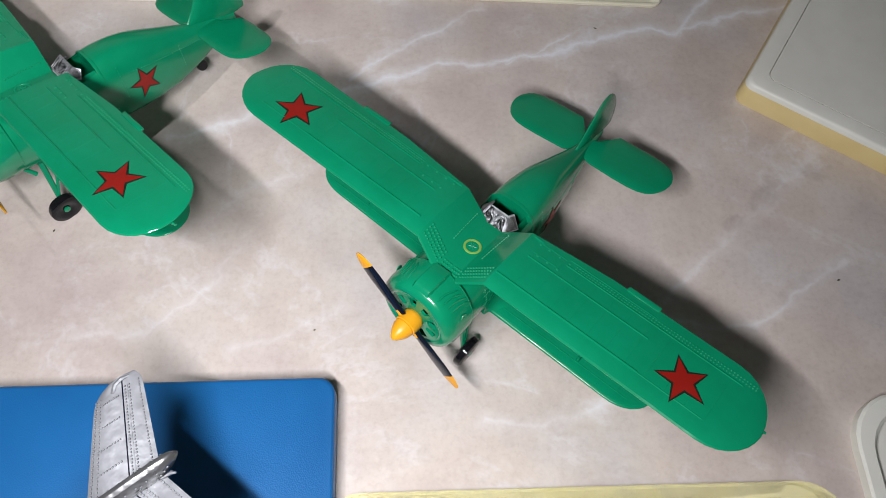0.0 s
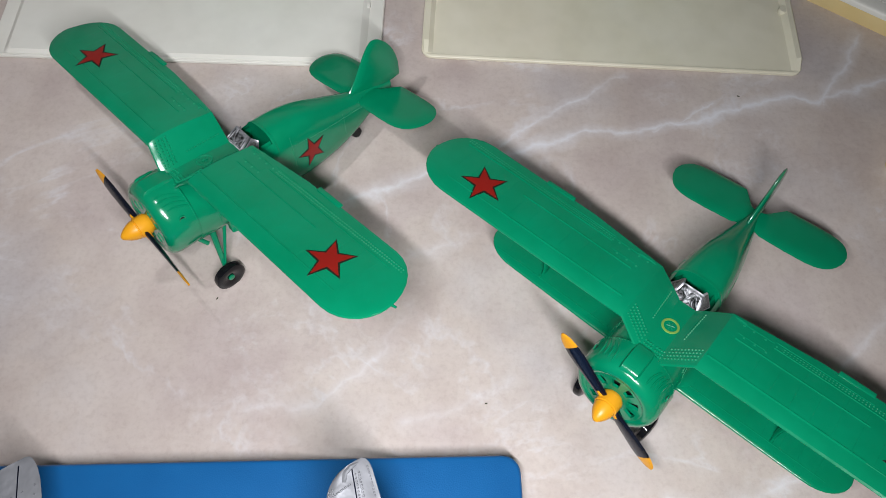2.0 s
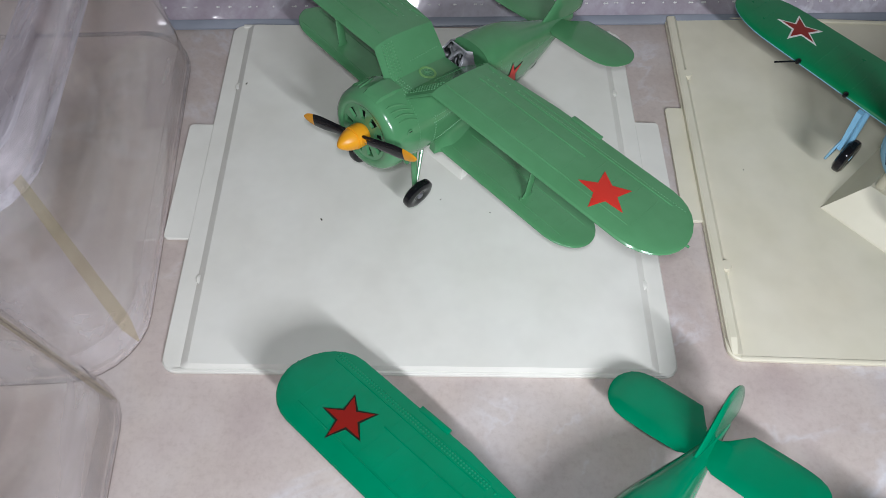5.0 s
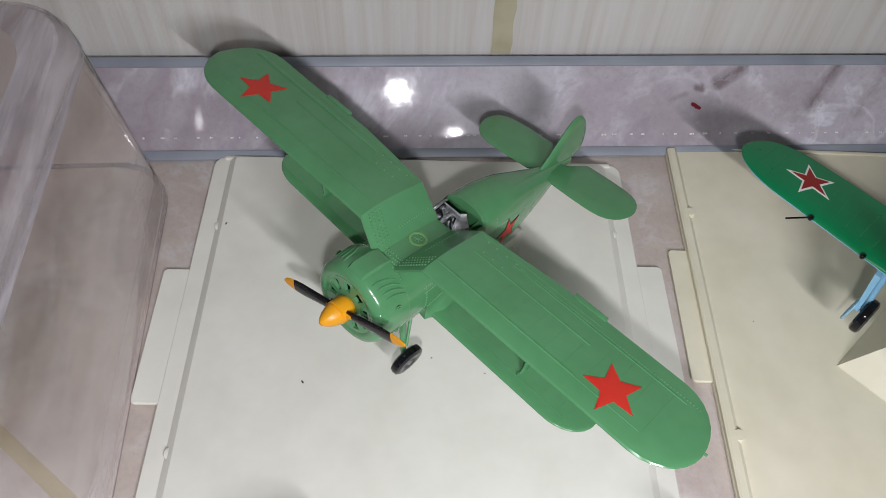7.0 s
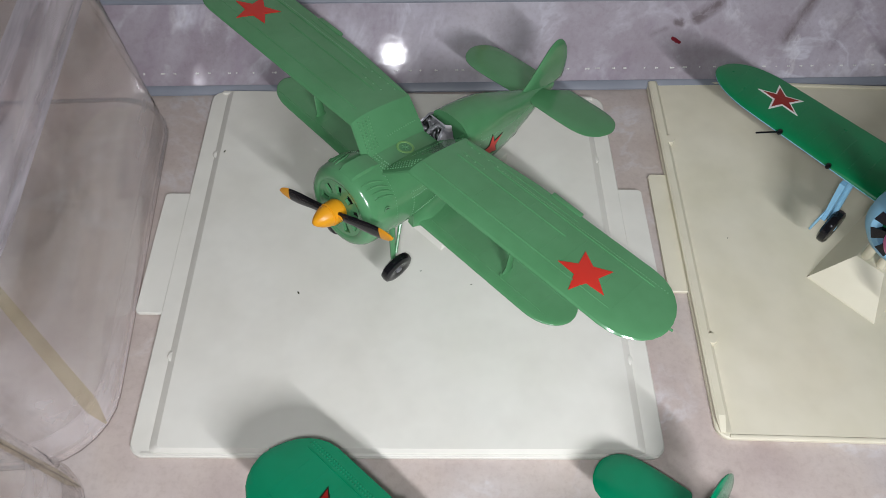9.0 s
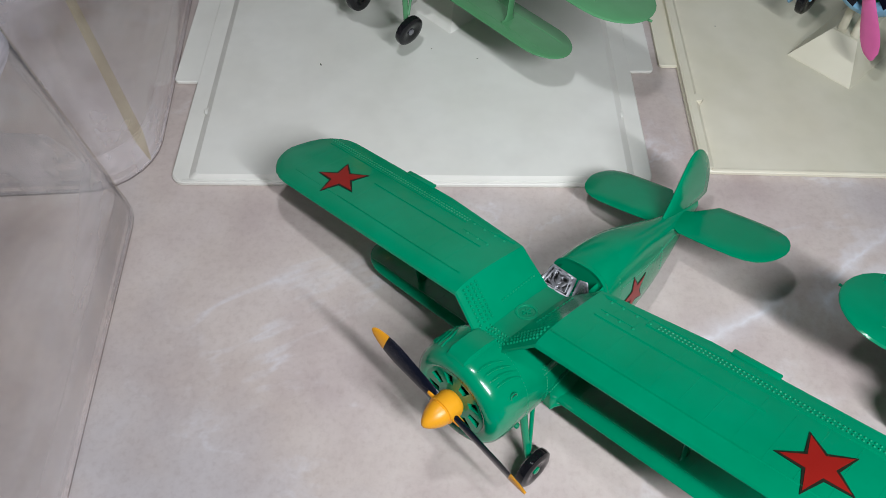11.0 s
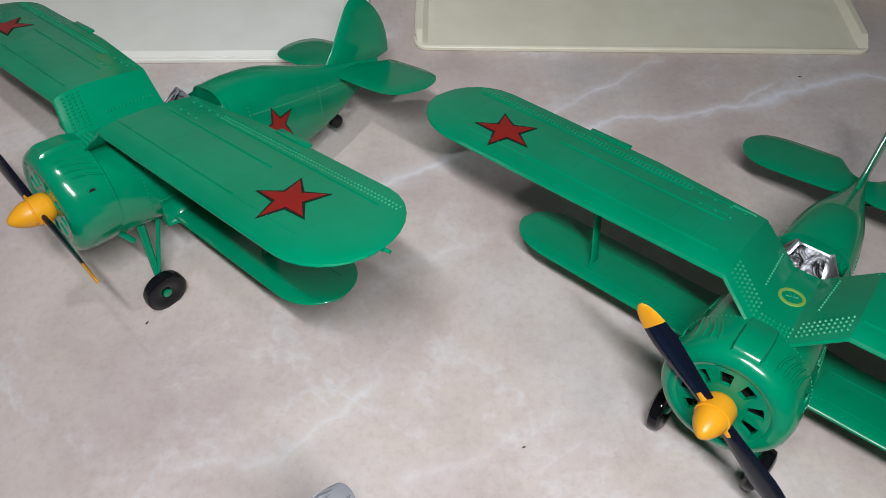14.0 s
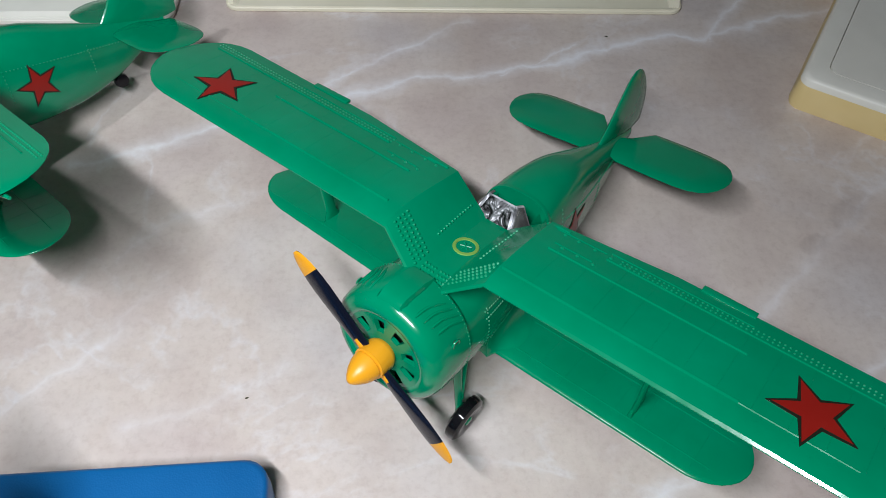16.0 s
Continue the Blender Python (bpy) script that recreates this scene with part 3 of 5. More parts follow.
def plate_bm(outline, axis, at, thick, ridge=0.6):
    """A thin tail surface from its outline, thickest in the middle. axis: which way it is thin."""
    c = Vector((sum(p[0] for p in outline) / len(outline), sum(p[1] for p in outline) / len(outline)))
    rings = []
    for k, t in ((0.001, 1.0), (ridge, 0.95), (0.93, 0.6), (1.0, 0.12)):
        rings.append([tuple(c + (Vector(p) - c) * k) + (t * thick / 2,) for p in outline])
    seq = rings + [[(a, b, -t) for a, b, t in r] for r in rings[::-1]]
    place = (lambda a, b, t: (a, b, at + t)) if axis == "z" else (lambda a, b, t: (at + t, a, b))
    return loft([[place(*p) for p in r] for r in seq])


def smooth_outline(pts, rounds=2):
    for _ in range(rounds):
        out = []
        for p, q in zip(pts, pts[1:] + pts[:1]):
            out += [(0.75 * p[0] + 0.25 * q[0], 0.75 * p[1] + 0.25 * q[1]), (0.25 * p[0] + 0.75 * q[0], 0.25 * p[1] + 0.75 * q[1])]
        pts = out
    return pts


STAB = smooth_outline([(0.02, 7.12), (1.5, 7.06), (2.0, 7.13), (2.28, 7.36), (2.42, 7.72), (2.40, 8.02), (2.22, 8.30), (1.92, 8.42), (1.4, 8.45), (0.60, 8.45), (0.56, 8.41), (0.2, 7.94), (0.02, 7.88)], 1)
FIN = smooth_outline([(6.80, 0.10), (7.20, 0.42), (7.62, 1.10), (7.84, 1.42), (8.06, 1.54), (8.36, 1.40), (8.68, 1.02), (8.86, 0.56), (8.88, 0.06), (8.84, 0.0), (8.0, -0.1), (7.4, 0.0)], 1)


# y and radius of the cowling, from the lip of its mouth to its rear edge
COWL = [(0.80, 0.66), (0.755, 0.70), (0.735, 0.76), (0.74, 0.83), (0.79, 0.92), (0.89, 0.985), (1.05, 1.012), (1.4, 1.008), (1.60, 0.995), (1.63, 0.93)]


def cowl_radius(y):
    rows = COWL[5:]
    return float(np.interp(y, [r[0] for r in rows], [r[1] for r in rows]))


def tube(points, r, n=6):
    """A thin round bar along a line of points, narrowing at both ends."""
    pts = [Vector(p) for p in points]
    secs = []
    for k, p in enumerate(pts):
        d = (pts[min(k + 1, len(pts) - 1)] - pts[max(k - 1, 0)]).normalized()
        a = d.orthogonal().normalized()
        b = d.cross(a)
        q = r * (0.45 if k in (0, len(pts) - 1) else 1.0)
        secs.append([tuple(p + q * (math.cos(math.tau * j / n) * a + math.sin(math.tau * j / n) * b)) for j in range(n)])
    for k in range(1, len(secs)):
        best = min(range(n), key=lambda h: sum((Vector(secs[k][(j + h) % n]) - Vector(secs[k - 1][j])).length for j in range(n)))
        secs[k] = secs[k][best:] + secs[k][:best]
    return loft(secs)


def cowl_bm():
    n = 48
    prof = COWL
    bm = bmesh.new()
    rings = [[bm.verts.new((r * math.cos(k * math.tau / n), y, r * math.sin(k * math.tau / n))) for k in range(n)] for y, r in prof]
    for a, b in zip(rings, rings[1:]):
        for i in range(n):
            bm.faces.new((a[i], a[(i + 1) % n], b[(i + 1) % n], b[i]))
    return bm


def cowl_face_bm():
    """Front shutter with a ring of narrow openings."""
    n, rad = 54, (0.04, 0.30, 0.37, 0.61, 0.70)
    bm = bmesh.new()
    layers = []
    for y in (0.765, 0.84):
        layers.append([[bm.verts.new((r * math.cos((k + 0.5) * math.tau / n), y + 0.05 * max(0, 0.4 - r), r * math.sin((k + 0.5) * math.tau / n))) for k in range(n)] for r in rad])
    hole = lambda ring, k: ring == 2 and k % 6 in (1, 2, 3)
    for q in range(4):
        for k in range(n):
            j = (k + 1) % n
            if hole(q, k):
                a, b = layers
                bm.faces.new((a[q][k], a[q][j], b[q][j], b[q][k]))
                bm.faces.new((a[q + 1][k], a[q + 1][j], b[q + 1][j], b[q + 1][k]))
                for s in (k, j):
                    if not hole(q, (s - 1) % n) or not hole(q, s % n):
                        bm.faces.new((a[q][s], a[q + 1][s], b[q + 1][s], b[q][s]))
                continue
            for lay in layers:
                bm.faces.new((lay[q][k], lay[q][j], lay[q + 1][j], lay[q + 1][k]))
    return bm


def blade_bm(r0, r1, r_full, sign, turn, y, wide=0.195, twist=20.0):
    """Part of a twisted propeller blade between two radii, at the angle turn."""
    secs = []
    a = radians(turn)
    ux, uz = math.cos(a) * sign, math.sin(a) * sign
    vx, vz = -uz, ux
    n = 9
    for k in range(n + 1):
        r = r0 + (r1 - r0) * k / n
        q = r / r_full
        w = wide * (0.75 + 0.7 * min(1, q * 1.6)) * (math.sqrt(max(0.0, 1 - max(0, (q - 0.62) / 0.38) ** 2.4)) + 0.02)
        w *= 0.82
        tw = -radians(twist * (1 - 0.4 * q))
        th = 0.055 * (1.2 - 0.75 * q)
        ring = []
        for m in range(10):
            b = math.tau * m / 10
            s, d = w * math.cos(b), th * math.sin(b)
            along = s * math.cos(tw) - d * math.sin(tw)
            deep = s * math.sin(tw) + d * math.cos(tw)
            ring.append((ux * r + vx * along, y + deep, uz * r + vz * along))
        secs.append(ring)
    return loft(secs)


def tyre_bm(r, w, n=30):
    half = [(w * 0.30, 0.0), (w * 0.30, r * 0.26), (w * 0.38, r * 0.36), (w * 0.46, r * 0.62), (w * 0.46, r * 0.82), (w * 0.30, r * 0.97)]
    prof = [(-x, q) for x, q in half] + [(0, r)] + half[::-1]
    return lathe_x(prof, n)


def hub_bm(r, w):
    return lathe_x([(-w * 0.36, 0.0), (-w * 0.36, r * 0.2), (w * 0.42, r * 0.2), (w * 0.48, r * 0.14), (w * 0.48, 0.0)], 18)


def wheel_on(root, x, y, z, r, hub_mat, lean=0.0):
    w = part("wheel", tyre_bm(r, 0.26), BLACK, root, "glossy black wheel")
    w.matrix_basis = Matrix.Translation(Vector((x + BASE[0], y + BASE[1], z + BASE[2])) * CM) @ Matrix.Rotation(radians(lean), 4, "Y")
    if x < 0:
        w.matrix_basis = w.matrix_basis @ Matrix.Rotation(math.pi, 4, "Z")
    part("hub", hub_bm(r, 0.26), hub_mat, w, "painted hub")
    return w


def rivets_bm(shape, size):
    """Rows of rivet heads on the gull roots, along the hinge line and in small groups outboard."""
    bm = bmesh.new()

    def put(x, y, r=0.028, h=0.030):
        x += 0.1
        e = 0.02
        z = wing_top(shape, x, y)
        n = Vector((-(wing_top(shape, x + e, y) - wing_top(shape, x - e, y)) / (2 * e), -(wing_top(shape, x, y + e) - wing_top(shape, x, y - e)) / (2 * e), 1.0))
        stud(bm, (x, y, z), n, r * size, h * size)

    for s in (-1, 1):
        for col in range(4):
            for row in range(10):
                a = 0.83 - 0.057 * row
                put(s * a, upper_shape(0.1 + a)[0] + 0.17 + 0.095 * col)
        for col in range(4):
            for row in range(4):
                put(s * (0.05 + 0.06 * col), 1.60 + 0.085 * row)
        for k in range(13):
            put(s * (0.40 + 0.004 * k), 2.35 + 0.075 * k, 0.026, 0.026)
        for k in range(60):
            put(s * (2.15 + 0.072 * k), 3.275 + 0.0008 * k, 0.021, 0.022)
            if size == 1.0:
                put(s * (2.15 + 0.072 * k), 3.345 + 0.0008 * k, 0.021, 0.022)
        for gx in (1.22, 1.45, 1.72, 1.98):
            put(s * gx, 3.30, 0.030, 0.022)
        for gx in (1.35, 1.60, 1.86):
            put(s * gx, 2.98, 0.030, 0.022)
    return bm


def body_studs_bm():
    """Rivet rows on the fuselage sides and the wing roots."""
    bm = bmesh.new()
    for s in (-1, 1):
        def put(y, z, r=0.018, h=0.016):
            x = body_side(y, z)
            e = 0.02
            stud(bm, (s * x, y, z), (s, -(body_side(y + e, z) - body_side(y - e, z)) / (2 * e), -s * s * (body_side(y, z + e) - body_side(y, z - e)) / (2 * e)), r, h)
        for k in range(24):
            put(2.1 + 0.06 * k, 0.30 - 0.004 * k)
            put(2.1 + 0.06 * k, 0.18 - 0.004 * k)
        for k in range(34):
            put(2.3 + 0.06 * k, -0.42 - 0.003 * k, 0.02, 0.02)
        for k in range(12):
            put(2.15, -0.5 + 0.075 * k)
        for k in range(36):
            put(4.75 + 0.075 * k, 0.28 - 0.012 * k)
        for k in range(12):
            put(4.66, -0.35 + 0.08 * k)
        for k in range(9):
            put(6.5, -0.5 + 0.075 * k)
    return bm


def biplane(m, green, star_mat, label, turn, star_c, legs=((-0.8, -2.2), (0.8, -2.2)), emblem=None, hub=None, twist=20.0, torn=False, lift=0.0, wide=0.195, blade=None):
    """A plastic model biplane with gull upper wing, radial engine and two-bladed propeller."""
    root = thing("model_biplane", m @ Matrix.Translation(-Vector(BASE) * CM), label, "model aircraft", "model biplanes")
    P = lambda name, bm, mat, parent=None, lab="", angle=35, smooth=True: part(name, bm, mat, parent or root, lab, BASE, smooth, angle)
    hub = hub or green
    lighter = GREEN_GLINT if green is GREEN else LIGHT_GREEN_GLINT
    body = P("fuselage", fuselage_bm(), green)
    tub = loft([[(x * k, y, z) for x, y in ((0.60, 3.60), (-0.60, 3.60), (-0.55, 4.205), (0.55, 4.205))] for z, k in ((-0.2, 0.8), (-0.2, 1.0), (0.36, 1.0), (0.62, 0.74))], caps=False)
    tub.faces.new([v for v in tub.verts][:4])
    P("cockpit_tub", tub, green, body)
    # raised rim round the front of the rear deck, and the bulkhead below it
    rim = []
    for k in range(17):
        a = radians(20 + 140 * k / 16)
        w, zb, zt, e = lerp_table(BODY, 4.25)
        zc, h = (zb + zt) / 2, (zt - zb) / 2
        c, q = math.copysign(abs(math.cos(a)) ** (2 / e), math.cos(a)), abs(math.sin(a)) ** (2 / e)
        rim.append([(w * c * g, y, zc + h * q * g) for y, g in ((4.19, 0.97), (4.19, 1.008), (4.23, 1.016), (4.27, 1.010), (4.29, 0.99))])
    P("deck_rim", loft(rim), green, body)
    wall = bmesh.new()
    wall.faces.new([wall.verts.new((x * 0.98, 4.21, z - 0.01)) for x, y, z in body_ring(4.21) if z > 0.1])
    P("deck_bulkhead", wall, green, body)
    tagged(P("rivet_seam", body_studs_bm(), lighter, body), kind="stuff")
    E = lambda name, bm, mat, lab="": part(name, bm, mat, root, lab, (BASE[0], BASE[1], BASE[2] - 0.05))
    E("cowling", cowl_bm(), green)
    E("engine_shutter", cowl_face_bm(), green)
    # disc behind the shutter, coloured near black for the shade inside the cowling
    E("engine", lathe_y([(1.02, 0.0), (1.0, 0.3), (1.0, 0.70), (1.1, 0.72)], 24), HOLE_SHADE)
    for k in range(5):
        a = radians(18 + 72 * k)
        E("cylinder_head", rod((0.34 * math.cos(a), 1.0, 0.34 * math.sin(a)), (0.62 * math.cos(a), 1.0, 0.62 * math.sin(a)), 0.07, 0.06, 8), green, lab="green moulded engine cylinder")
    # blister over the engine, gun troughs and louvres
    E("intake_blister", loft([[(-w, y, z - 0.2), (-w, y, z - 0.02), (-w + 0.04, y, z + h), (w - 0.04, y, z + h), (w, y, z - 0.02), (w, y, z - 0.2)] for y, w, z, h in ((0.80, 0.21, 0.86, 0.0), (0.86, 0.23, 0.95, 0.03), (0.98, 0.24, 0.99, 0.06), (1.4, 0.24, 0.99, 0.06), (1.64, 0.23, 0.95, 0.03))]), green)
    for s in (-1, 1):
        for k in range(4):
            line = []
            for j in range(6):
                y, ang = 0.93 + 0.04 * k + 0.105 * j, radians(65 - 7.5 * k - 1.6 * j + 3.0 * math.sin(0.6 * j))
                line.append((s * cowl_radius(y) * math.cos(ang), y, cowl_radius(y) * math.sin(ang)))
            E("cowl_ridge", tube(line, 0.026), green)
        z = 0.36
        P("exhaust_port", loft([[(s * (x + 0.012), 1.27 + r * math.cos(a), z + r * math.sin(a)) for a in [math.tau * k / 14 for k in range(14)]] for x, r in ((0.90, 0.085), (0.925, 0.082), (0.925, 0.062), (0.86, 0.06))], caps=False), green)
        # solid plug whose dark colour gives the port its inner shade
        P("exhaust_opening", loft([[(s * x, 1.27 + r * math.cos(a), z + r * math.sin(a)) for a in [math.tau * k / 14 for k in range(14)]] for x, r in ((0.89, 0.064), (0.922, 0.062))]), HOLE_SHADE)
        P("exhaust_stub", rod((s * 0.55, 1.5, -0.8), (s * 0.62, 1.72, -1.12), 0.055, 0.06, 10), green)
        ring = []
        for k in range(26):
            a = radians(-35 + 4.2 * k)
            ring.append((s * 0.998 * math.cos(a), 1.57, 0.998 * math.sin(a)))
        lb = bmesh.new()
        for p in ring:
            stud(lb, p, (p[0], 0, p[2]), 0.014, 0.012)
        tagged(E("cowl_rivets", lb, lighter), kind="stuff")
    # propeller
    PP = lambda name, bm, mat, parent=None, lab="": part(name, bm, mat, parent or root, lab, (BASE[0], BASE[1] - 0.12, BASE[2] - 0.06))
    spin = [(0.13, 0.0), (0.14, 0.045), (0.20, 0.105), (0.31, 0.178), (0.42, 0.226), (0.52, 0.248), (0.53, 0.24), (0.55, 0.24), (0.56, 0.268), (0.80, 0.275), (0.86, 0.25), (0.98, 0.15)]
    sp = PP("spinner", lathe_y(spin, 28), YELLOW, lab="bright yellow pointed spinner")
    for s in (1, -1):
        bl = PP("propeller_blade", blade_bm(0.22, 1.56, 1.94, s, turn, 0.68, wide, twist), blade or NAVY, lab="blue-black propeller blade")
        PP("blade_tip", blade_bm(1.56, 1.935, 1.94, s, turn, 0.68, wide, twist), YELLOW, bl, "yellow painted blade tip")
        a = radians(turn)
        PP("blade_root", rod((s * 0.2 * math.cos(a), 0.68, s * 0.2 * math.sin(a)), (s * 0.40 * math.cos(a), 0.68, s * 0.40 * math.sin(a)), 0.085, 0.07), YELLOW, sp)
    # wings
    up = P("upper_wing", wing_bm(upper_shape, [x + 0.1 for x in stations(6.9)]), green, angle=17)
    for s in (-1, 1):
        P("hinge_line", ridge_bm(upper_shape, 3.225, s * 2.05, s * 6.25, 0.014, 0.022), green, up)
        P("hinge_line", ridge_bm(upper_shape, 3.41, s * 2.05, s * 4.2, 0.012, 0.014), green, up)
        P("panel_line", ridge_bm(upper_shape, 3.35, s * 1.15, s * 2.0, 0.010, 0.012), green, up)
        P("panel_line", ridge_bm(upper_shape, 3.02, s * 1.30, s * 1.92, 0.010, 0.012), green, up)
        P("panel_line", ridge_bm(upper_shape, 2.04, s * 1.05, s * 4.5, 0.020, 0.030), green, up)
        P("panel_line", ridge_bm(upper_shape, 2.04, s * 4.5, s * 5.95, 0.020, 0.009), green, up)
        P("panel_line", ridge_bm(upper_shape, 2.84, s * 1.3, s * 4.3, 0.016, 0.024), green, up)
        for k in range(11):
            P("rib", rib_bm(upper_shape, s * (1.5 + 0.45 * k), 2.06, 3.18), green, up)
        le, te, z, t = upper_shape(3.9)
        P("aileron_tab", box_bm(*sorted((s * 3.35, s * 4.15)), te - 0.05, te + 0.075, z - 0.02, z + 0.035, 0.015), green, up)
        P("tip_light", rod((0.1 + s * 6.75, 2.66, 1.33), (0.1 + s * 6.95, 2.70, 1.33), 0.04, 0.025, 8), green, up)
        P("kink_fairing", ridge_bm(upper_shape, 3.40, s * 0.95, s * 1.35, 0.03, 0.02), green, up)
    tagged(P("rivets", rivets_bm(upper_shape, 1.0 if green is GREEN else 0.8), lighter, up), kind="stuff")
    low = P("lower_wing", wing_bm(lower_shape, [x + 0.08 for x in stations(5.02)]), green, angle=50)
    low.location.z += lift * CM
    for s in (-1, 1):
        P("panel_line", ridge_bm(lower_shape, 2.75, s * 1.1, s * 4.6, 0.012, 0.012), green, low)
        P("panel_line", ridge_bm(lower_shape, 3.45, s * 1.1, s * 4.7, 0.012, 0.012), green, low)
        for k in range(8):
            P("rib", rib_bm(lower_shape, s * (1.2 + 0.45 * k), 2.6, 3.8), green, low)
        # interplane strut: a flat I
        zl, zu = lower_shape(3.25)[2], upper_shape(3.35)[2]
        ring = lambda z, y0, w, x: [(x + 0.05 * math.cos(a), y0 + w * math.sin(a), z) for a in [math.tau * k / 12 for k in range(12)]]
        P("wing_strut", loft([ring(zl, 3.05, 0.36, s * 3.25), ring(zl + 0.12, 3.04, 0.20, s * 3.25), ring(zl + 0.3, 3.02, 0.12, s * 3.26), ring(zu - 0.35, 2.72, 0.12, s * 3.34), ring(zu - 0.12, 2.70, 0.20, s * 3.35), ring(zu, 2.68, 0.36, s * 3.35)]), green)
        P("strut_foot", rod((s * 3.25, 2.80, zl), (s * 3.25, 2.80, zl + 0.18), 0.05, 0.03, 8), green)
        secs = []
        for k in range(16):
            y = 2.34 + 1.68 * k / 15
            q = min(1.0, (y - 2.34) / 0.55)
            g = 0.02 + 0.40 * q * q * (3 - 2 * q) * (1.0 if y < 3.2 else 1 - 0.8 * (y - 3.2) / 0.82)
            xb = body_side(y, -0.45) - 0.03
            x1 = xb + g
            zw = wing_top(lower_shape, s * x1, max(y, lower_shape(s * x1)[0] + 0.01)) + 0.006
            arc = [(s * (x1 - (x1 - xb) * math.cos(t)), y, -0.45 - (-0.45 - zw) * math.sin(t)) for t in [math.pi / 2 * j / 7 for j in range(8)]]
            secs.append(arc + [(s * x1, y, zw - 0.05), (s * (xb - 0.15), y, -0.95), (s * (xb - 0.15), y, -0.5)])
        P("wing_fillet", loft(secs), green, angle=60)
    # tail
    P("fin", plate_bm(FIN, "x", 0.0, 0.13), green)
    for s in (-1, 1):
        stab = plate_bm([(s * x, y) for x, y in STAB], "z", 0.06, 0.12)
        bmesh.ops.rotate(stab, cent=(0, 0, 0.06), matrix=Matrix.Rotation(radians(-3.5), 3, "Y"), verts=stab.verts)
        P("tailplane", stab, green)
        P("tail_brace", rod((s * 0.12, 7.7, -0.38), (s * 0.9, 7.75, -0.08), 0.03, 0.03, 8), green)
    P("tail_wheel", lathe_x([(-0.09, 0.05), (-0.08, 0.15), (0.0, 0.17), (0.08, 0.15), (0.09, 0.05)], 16), BLACK, lab="small black tail wheel").location = Vector((0, 7.1, -1.08)) * CM
    P("tail_wheel_leg", rod((0, 6.95, -0.6), (0, 7.1, -1.08), 0.06, 0.05, 8), green)
    # undercarriage
    for x, z in legs:
        s = 1 if x > 0 else -1
        P("landing_leg", rod((s * 0.55, 1.95, -0.9), (x - s * 0.10, 1.85, z + 0.02), 0.085, 0.06, 12), green)
        P("leg_brace", rod((s * 0.50, 2.32, -0.98), (x - s * 0.13, 1.9, z + 0.40), 0.05, 0.035, 10), green)
        P("axle", rod((x - s * 0.14, 1.85, z), (x + s * 0.1, 1.85, z), 0.05, 0.05, 10), green)
        wheel_on(root, x, 1.85, z + 0.03, 0.43, hub, lean=s * 8)
    # windscreen: crumpled bright frame, and a dark front pane with glints painted into its colour
    def sheet(pts, name, mat, lab="", par=None):
        bm = bmesh.new()
        c = [Vector(p) for p in pts]
        n = (c[1] - c[0]).cross(c[3] - c[0]).normalized() * 0.025
        vs = [bm.verts.new(p + n) for p in c] + [bm.verts.new(p - n) for p in c]
        for f in ((0, 1, 2, 3), (7, 6, 5, 4), (0, 4, 5, 1), (1, 5, 6, 2), (2, 6, 7, 3), (3, 7, 4, 0)):
            bm.faces.new([vs[k] for k in f])
        return P(name, bm, mat, par, lab, smooth=False)

    def frame_bars(pts, w, name, lab, par=None):
        """Four flat bars round the edge of a four-cornered pane."""
        bm = bmesh.new()
        c = [Vector(p) for p in pts]
        mid = sum(c, Vector()) / 4
        inner = [p + (mid - p).normalized() * w * 1.4 for p in c]
        n = (c[1] - c[0]).cross(c[3] - c[0]).normalized() * 0.022
        for k in range(4):
            quad = [c[k], c[(k + 1) % 4], inner[(k + 1) % 4], inner[k]]
            vs = [bm.verts.new(p + n) for p in quad] + [bm.verts.new(p - n) for p in quad]
            for f in ((0, 1, 2, 3), (7, 6, 5, 4), (0, 4, 5, 1), (1, 5, 6, 2), (2, 6, 7, 3), (3, 7, 4, 0)):
                bm.faces.new([vs[i] for i in f])
        return P(name, bm, CHROME, par, lab, smooth=False)

    def inset(pts, k):
        mid = sum((Vector(p) for p in pts), Vector()) / 4
        return [tuple(mid + (Vector(p) - mid) * k) for p in pts]

    if torn:
        # the screen has come loose and lies back over the cockpit
        front = [(-0.36, 3.42, 0.70), (0.32, 3.42, 0.72), (0.22, 3.80, 0.88), (-0.30, 3.78, 0.96)]
    else:
        front = [(-0.36, 3.36, 0.74), (0.36, 3.36, 0.74), (0.25, 3.64, 1.06), (-0.25, 3.64, 1.06)]
    scr = frame_bars(front, 0.085, "windscreen", "bright metallic windscreen frame")
    sheet(inset(front, 0.86), "front_pane", GLINT_PANE, "dark windscreen pane with glints painted in", scr)
    for s in (-1, 1):
        side = [(s * 0.36, 3.37, 0.74), (s * 0.25, 3.65, 1.06), (s * 0.28, 3.82, 0.98), (s * 0.50, 3.76, 0.66)]
        if torn:
            side = [(s * 0.37, 3.45, 0.70), (s * 0.30, 3.78, 0.86 + 0.05 * s), (s * 0.38, 3.92, 0.80), (s * 0.50, 3.80, 0.62)]
        frame_bars(side, 0.06, "side_frame", "", scr)
        sheet(inset(side, 0.84), "side_glass", CHROME if emblem is PALE_GOLD else GLAZING, "", scr)
    # stars
    top = lambda x, y: wing_top(upper_shape, x, y)
    for cx, cy in star_c:
        P("wing_star_edge", star_bm(cx, cy, 0.58, 55, top, 0.014, waist=0.435), STAR_EDGE if star_mat is RED else star_mat, up, "thin dark star outline")
        P("wing_star", star_bm(cx, cy, 0.515 if star_mat is RED else 0.53, 55, top, 0.019), star_mat, up, "painted red star")
